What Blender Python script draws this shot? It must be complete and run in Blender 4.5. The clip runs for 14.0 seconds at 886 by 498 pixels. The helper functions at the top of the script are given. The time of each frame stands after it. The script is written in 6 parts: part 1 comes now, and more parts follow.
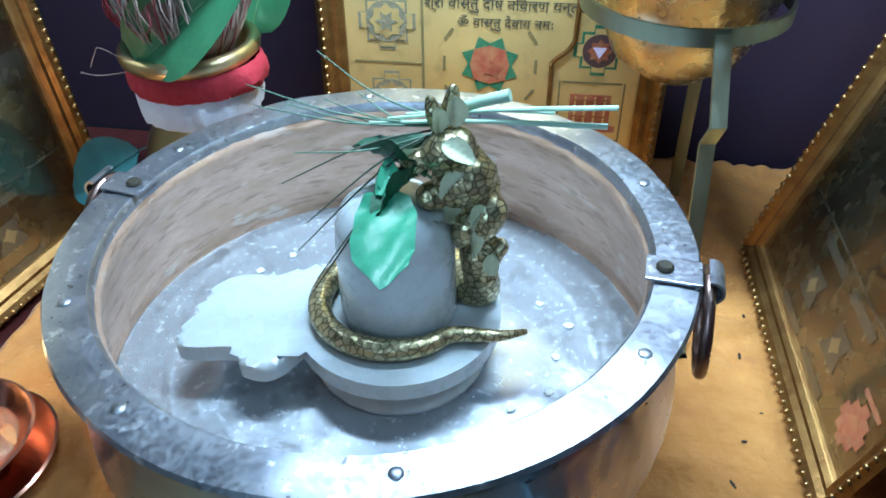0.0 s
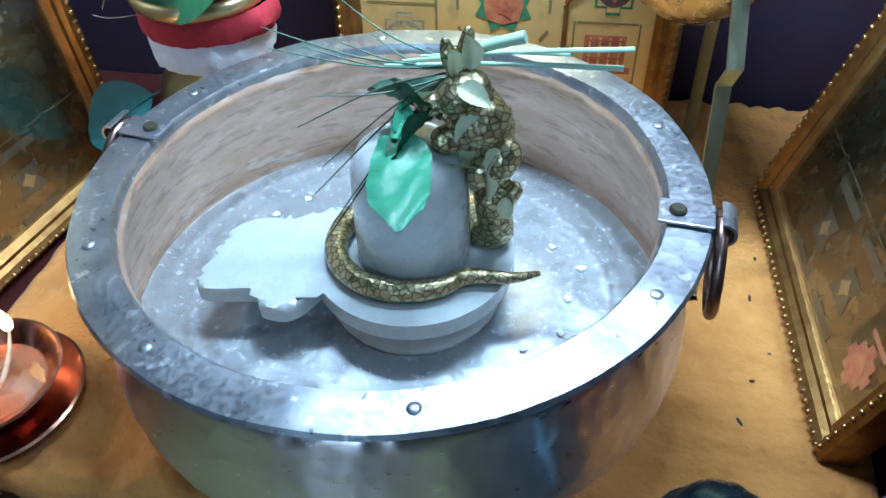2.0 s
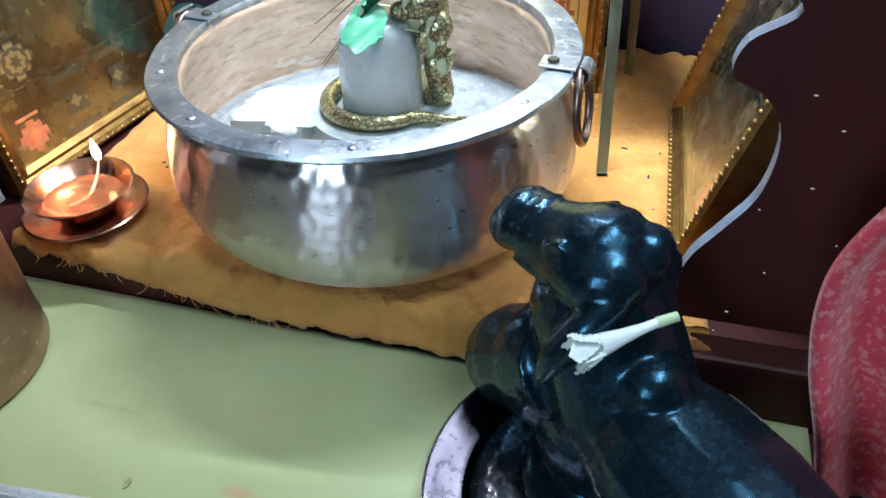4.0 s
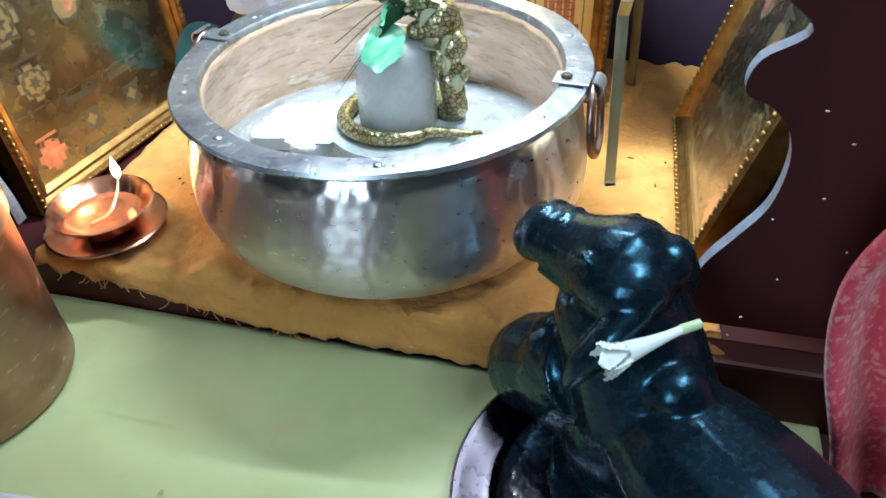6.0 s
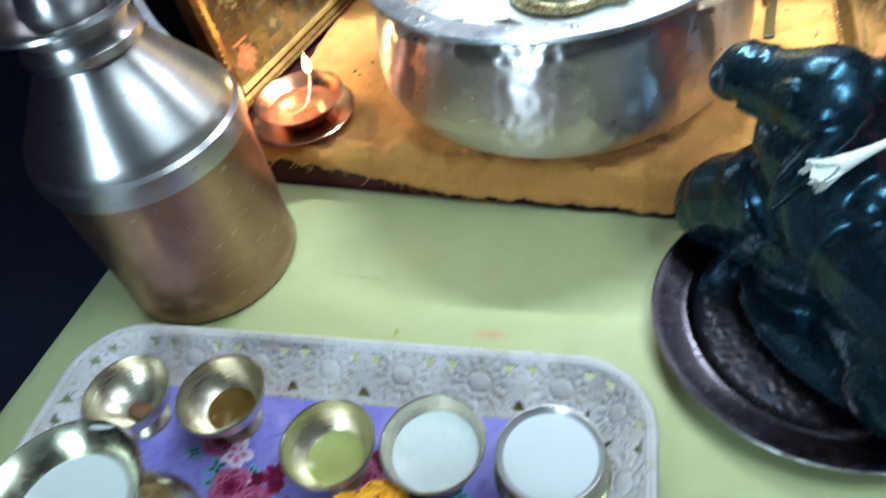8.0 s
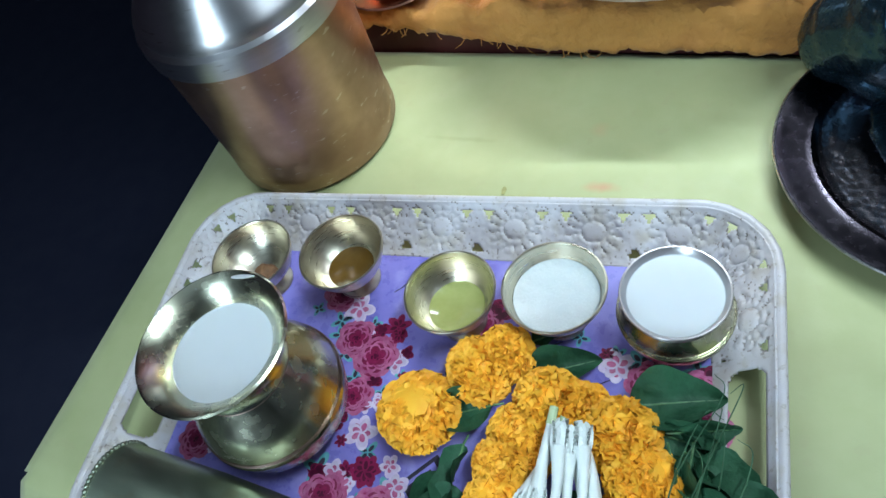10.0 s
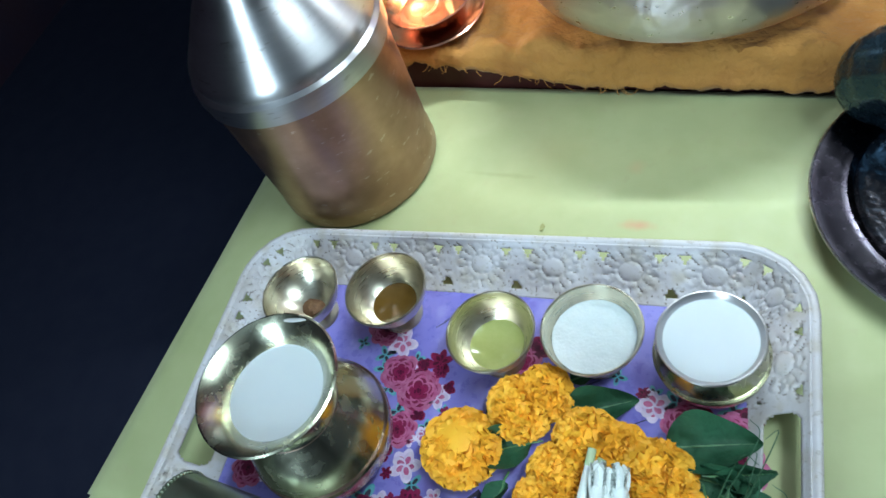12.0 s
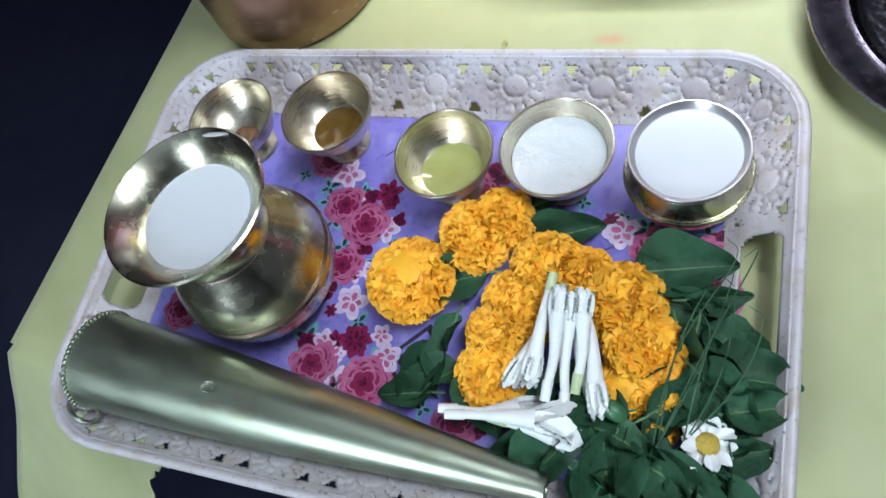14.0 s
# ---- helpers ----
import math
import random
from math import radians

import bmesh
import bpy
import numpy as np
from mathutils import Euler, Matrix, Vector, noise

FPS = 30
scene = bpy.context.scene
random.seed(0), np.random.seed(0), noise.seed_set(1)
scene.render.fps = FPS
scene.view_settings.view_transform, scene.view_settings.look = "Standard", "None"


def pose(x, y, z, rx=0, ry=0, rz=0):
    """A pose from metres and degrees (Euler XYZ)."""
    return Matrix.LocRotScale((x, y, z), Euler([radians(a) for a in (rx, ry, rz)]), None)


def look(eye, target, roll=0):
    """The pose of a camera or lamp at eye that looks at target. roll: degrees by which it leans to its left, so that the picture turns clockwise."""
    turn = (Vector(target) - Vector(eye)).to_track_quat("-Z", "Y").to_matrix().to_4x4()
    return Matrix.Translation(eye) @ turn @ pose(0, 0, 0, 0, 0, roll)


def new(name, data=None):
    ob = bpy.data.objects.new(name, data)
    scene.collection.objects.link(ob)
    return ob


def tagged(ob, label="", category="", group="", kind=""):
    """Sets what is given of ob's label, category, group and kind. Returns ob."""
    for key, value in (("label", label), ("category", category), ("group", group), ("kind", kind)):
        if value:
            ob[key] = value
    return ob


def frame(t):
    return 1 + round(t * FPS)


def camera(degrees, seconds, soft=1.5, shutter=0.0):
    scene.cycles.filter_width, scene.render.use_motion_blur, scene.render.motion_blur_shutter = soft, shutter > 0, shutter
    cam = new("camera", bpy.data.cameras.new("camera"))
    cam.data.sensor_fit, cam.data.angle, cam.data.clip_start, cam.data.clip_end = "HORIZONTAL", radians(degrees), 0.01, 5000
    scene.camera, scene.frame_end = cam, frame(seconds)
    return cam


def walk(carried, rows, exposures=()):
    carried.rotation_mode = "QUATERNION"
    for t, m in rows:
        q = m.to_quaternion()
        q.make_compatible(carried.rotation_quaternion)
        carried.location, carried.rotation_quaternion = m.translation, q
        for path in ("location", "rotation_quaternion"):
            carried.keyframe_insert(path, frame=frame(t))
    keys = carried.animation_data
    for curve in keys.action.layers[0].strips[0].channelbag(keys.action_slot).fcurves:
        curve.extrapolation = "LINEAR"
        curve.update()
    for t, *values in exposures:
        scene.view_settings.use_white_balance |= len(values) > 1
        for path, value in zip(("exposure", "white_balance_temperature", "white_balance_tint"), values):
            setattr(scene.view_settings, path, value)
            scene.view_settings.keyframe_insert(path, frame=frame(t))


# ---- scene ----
cam = camera(63.0, 14.0, shutter=0.4)
PATH = [
    (0, (0.061, 0.102, 0.474), (-0.099, 1.635, -0.8), -1.1),
    (0.5, (0.055, 0.099, 0.467), (-0.124, 1.595, -0.848), -1.5),
    (1, (0.06, 0.101, 0.477), (-0.119, 1.563, -0.877), -1.5),
    (1.5, (0.058, 0.103, 0.475), (-0.115, 1.545, -0.9), -1.5),
    (2, (0.059, 0.097, 0.477), (-0.122, 1.526, -0.911), -2.0),
    (2.5, (0.09, 0.023, 0.489), (-0.12, 1.44, -0.906), -2.5),
    (3, (0.134, -0.065, 0.495), (-0.175, 1.362, -0.873), -2.2),
    (3.5, (0.161, -0.109, 0.486), (-0.174, 1.356, -0.835), -2.8),
    (3.7, (0.172, -0.122, 0.479), (-0.161, 1.35, -0.832), -2.6),
    (5.8, (0.156, -0.144, 0.491), (-0.146, 1.353, -0.801), -2.5),
    (6, (0.151, -0.144, 0.495), (-0.153, 1.351, -0.799), -2.7),
    (6.5, (0.136, -0.131, 0.522), (-0.19, 1.391, -0.733), -2.8),
    (7, (0.137, -0.118, 0.532), (-0.206, 1.459, -0.649), -3.0),
    (7.5, (0.111, -0.18, 0.523), (-0.236, 1.29, -0.787), -4.9),
    (7.6, (0.1, -0.194, 0.524), (-0.259, 1.234, -0.829), -6.2),
    (8, (0.079, -0.24, 0.521), (-0.447, 1.032, -0.93), -14.1),
    (8.5, (0.054, -0.278, 0.508), (-0.559, 0.824, -1.044), -19.7),
    (9, (0.039, -0.289, 0.506), (-0.58, 0.741, -1.093), -21.7),
    (9.2, (0.039, -0.286, 0.509), (-0.594, 0.742, -1.086), -22.6),
    (11.3, (0.067, -0.269, 0.507), (-0.673, 0.689, -1.085), -28.9),
    (11.5, (0.061, -0.273, 0.509), (-0.674, 0.7, -1.077), -28.4),
    (12, (0.05, -0.261, 0.544), (-0.736, 0.723, -1.011), -28.9),
    (12.5, (0.04, -0.257, 0.525), (-0.778, 0.697, -1.03), -28.9),
    (13, (0.037, -0.262, 0.499), (-0.737, 0.579, -1.143), -31.1),
    (13.5, (0.041, -0.262, 0.472), (-0.683, 0.488, -1.235), -33.8),
    (14, (0.043, -0.267, 0.467), (-0.64, 0.446, -1.273), -33.6),
]
LIGHT = [(0.0, -0.54, 4850, -3), (2.0, -0.62, 4850, -3), (3.0, -0.26, 5350, 0), (3.5, -0.04, 5550, 0), (6.0, 0.22, 5700, -2), (7.0, -0.04, 5400, -3), (7.5, 0.12, 5450, -3), (8.0, 0.48, 5800, -5), (8.5, 0.54, 5850, 0), (9.2, 0.58, 5850, 1), (11.4, 0.54, 5850, -4), (12.5, 0.62, 5850, -4), (13.5, 0.60, 6150, 8), (14.0, 0.64, 6250, 12)]
walk(cam, [(t, look(eye, target, roll)) for t, eye, target, roll in PATH], LIGHT)

# ---- world and lights ----
world = bpy.data.worlds.new("room_world")
scene.world = world
world.use_nodes = True
world.node_tree.nodes["Background"].inputs[0].default_value = (0.55, 0.65, 0.8, 1)
world.node_tree.nodes["Background"].inputs[1].default_value = 0.05


def area_lamp(name, eye, target, size, power, color, size_y=None):
    d = bpy.data.lights.new(name, "AREA")
    d.energy, d.color, d.size = power, color, size
    if size_y:
        d.shape, d.size_y = "RECTANGLE", size_y
    ob = new(name, d)
    ob.matrix_world = look(eye, target)
    return ob


area_lamp("ceiling_tube", (0.75, 0.0, 1.75), (0.0, 0.25, 0.0), 0.9, 13.0, (0.84, 0.93, 1.0), 0.14)
area_lamp("ceiling_tube_upper", (0.75, 0.0, 1.80), (0.75, 0.0, 2.0), 0.9, 9.0, (0.84, 0.93, 1.0), 0.14)
area_lamp("window_light", (-0.50, -1.9, 0.85), (-0.05, 0.3, 0.05), 0.50, 27.0, (0.74, 0.88, 1.0), 1.2)
area_lamp("shrine_lamp", (0.06, 0.54, 0.73), (0.06, 0.72, 0.56), 0.36, 20.0, (0.92, 0.96, 1.0), 0.05)

# ---- materials ----


def mat(name, a, b=None, scale=30.0, rough=0.5, metal=0.0, bump=0.0, bscale=150.0, rvar=0.06, coat=0.0, trans=0.0, ior=1.45,
        sss=0.0, emit=0.0, stretch=(1, 1, 1), cells=0.0, sheen=0.0, rand=0.0, alpha=1.0, dist=0.002, aniso=0.0, spec=0.5, tint=None, scales=0.0):
    m = bpy.data.materials.new(name)
    m.use_nodes = True
    nt = m.node_tree
    N, L = nt.nodes, nt.links
    p = N["Principled BSDF"]
    b = b or tuple(v * 0.75 for v in a)
    tc = N.new("ShaderNodeTexCoord")
    mp = N.new("ShaderNodeMapping")
    mp.inputs["Scale"].default_value = stretch
    L.new(tc.outputs["Object"], mp.inputs[0])
    n1 = N.new("ShaderNodeTexNoise")
    n1.inputs["Scale"].default_value, n1.inputs["Detail"].default_value = scale, 5
    n2 = N.new("ShaderNodeTexNoise")
    n2.inputs["Scale"].default_value, n2.inputs["Detail"].default_value = scale * 7, 3
    for n in (n1, n2):
        L.new(mp.outputs[0], n.inputs["Vector"])
    add = N.new("ShaderNodeMath")
    add.operation = "MULTIPLY_ADD"
    add.inputs[1].default_value = 0.35
    L.new(n2.outputs[0], add.inputs[0])
    L.new(n1.outputs[0], add.inputs[2])
    rg = N.new("ShaderNodeMapRange")
    rg.inputs[1].default_value, rg.inputs[2].default_value = 0.45, 0.9
    L.new(add.outputs[0], rg.inputs[0])
    mix = N.new("ShaderNodeMix")
    mix.data_type = "RGBA"
    mix.inputs[6].default_value, mix.inputs[7].default_value = (*a, 1), (*b, 1)
    L.new(rg.outputs[0], mix.inputs[0])
    out = mix.outputs[2]
    if rand:
        oi = N.new("ShaderNodeObjectInfo")
        ge = N.new("ShaderNodeNewGeometry")
        sm = N.new("ShaderNodeMath")
        sm.operation = "ADD"
        L.new(oi.outputs["Random"], sm.inputs[0])
        L.new(ge.outputs["Random Per Island"], sm.inputs[1])
        r2 = N.new("ShaderNodeMapRange")
        r2.inputs[2].default_value = 2.0
        r2.inputs[3].default_value, r2.inputs[4].default_value = 1 - rand, 1 + rand
        L.new(sm.outputs[0], r2.inputs[0])
        hs = N.new("ShaderNodeHueSaturation")
        L.new(r2.outputs[0], hs.inputs["Value"])
        L.new(out, hs.inputs["Color"])
        out = hs.outputs[0]
    L.new(out, p.inputs["Base Color"])
    rr = N.new("ShaderNodeMapRange")
    rr.inputs[1].default_value, rr.inputs[2].default_value = 0.3, 0.7
    rr.inputs[3].default_value, rr.inputs[4].default_value = max(0.02, rough - rvar), min(1, rough + rvar)
    L.new(n2.outputs[0], rr.inputs[0])
    L.new(rr.outputs[0], p.inputs["Roughness"])
    p.inputs["Metallic"].default_value = metal
    p.inputs["Specular IOR Level"].default_value = spec
    if tint:
        p.inputs["Specular Tint"].default_value = (*tint, 1)
    if scales:
        vo = N.new("ShaderNodeTexVoronoi")
        vo.feature = "DISTANCE_TO_EDGE"
        vo.inputs["Scale"].default_value = scales
        L.new(mp.outputs[0], vo.inputs["Vector"])
        vr = N.new("ShaderNodeMapRange")
        vr.inputs[2].default_value, vr.inputs[3].default_value = 0.16, 0.20
        L.new(vo.outputs["Distance"], vr.inputs[0])
        vm = N.new("ShaderNodeMix")
        vm.data_type, vm.blend_type = "RGBA", "MULTIPLY"
        vm.inputs[0].default_value = 1.0
        L.new(out, vm.inputs[6])
        L.new(vr.outputs[0], vm.inputs[7])
        L.new(vm.outputs[2], p.inputs["Base Color"])
    if aniso:
        tg = N.new("ShaderNodeTangent")
        tg.direction_type, tg.axis = "RADIAL", "Z"
        L.new(tg.outputs[0], p.inputs["Tangent"])
        p.inputs["Anisotropic"].default_value = aniso
        p.inputs["Anisotropic Rotation"].default_value = 0.25
    p.inputs["Coat Weight"].default_value = coat
    p.inputs["Coat Roughness"].default_value = 0.08
    p.inputs["Transmission Weight"].default_value = trans
    p.inputs["IOR"].default_value = ior
    p.inputs["Sheen Weight"].default_value = sheen
    p.inputs["Alpha"].default_value = alpha
    if sss:
        p.inputs["Subsurface Weight"].default_value = sss
        p.inputs["Subsurface Radius"].default_value = (0.01, 0.008, 0.006)
        p.inputs["Subsurface Scale"].default_value = 0.6
    if emit:
        p.inputs["Emission Color"].default_value = (*a, 1)
        p.inputs["Emission Strength"].default_value = emit
    if bump:
        bp = N.new("ShaderNodeBump")
        bp.inputs["Strength"].default_value, bp.inputs["Distance"].default_value = bump, dist
        if cells:
            v = N.new("ShaderNodeTexVoronoi")
            v.feature = "SMOOTH_F1"
            v.inputs["Scale"].default_value = cells
            L.new(mp.outputs[0], v.inputs["Vector"])
            L.new(v.outputs["Distance"], bp.inputs["Height"])
        else:
            n3 = N.new("ShaderNodeTexNoise")
            n3.inputs["Scale"].default_value, n3.inputs["Detail"].default_value = bscale, 4
            L.new(mp.outputs[0], n3.inputs["Vector"])
            L.new(n3.outputs[0], bp.inputs["Height"])
        L.new(bp.outputs[0], p.inputs["Normal"])
    return m


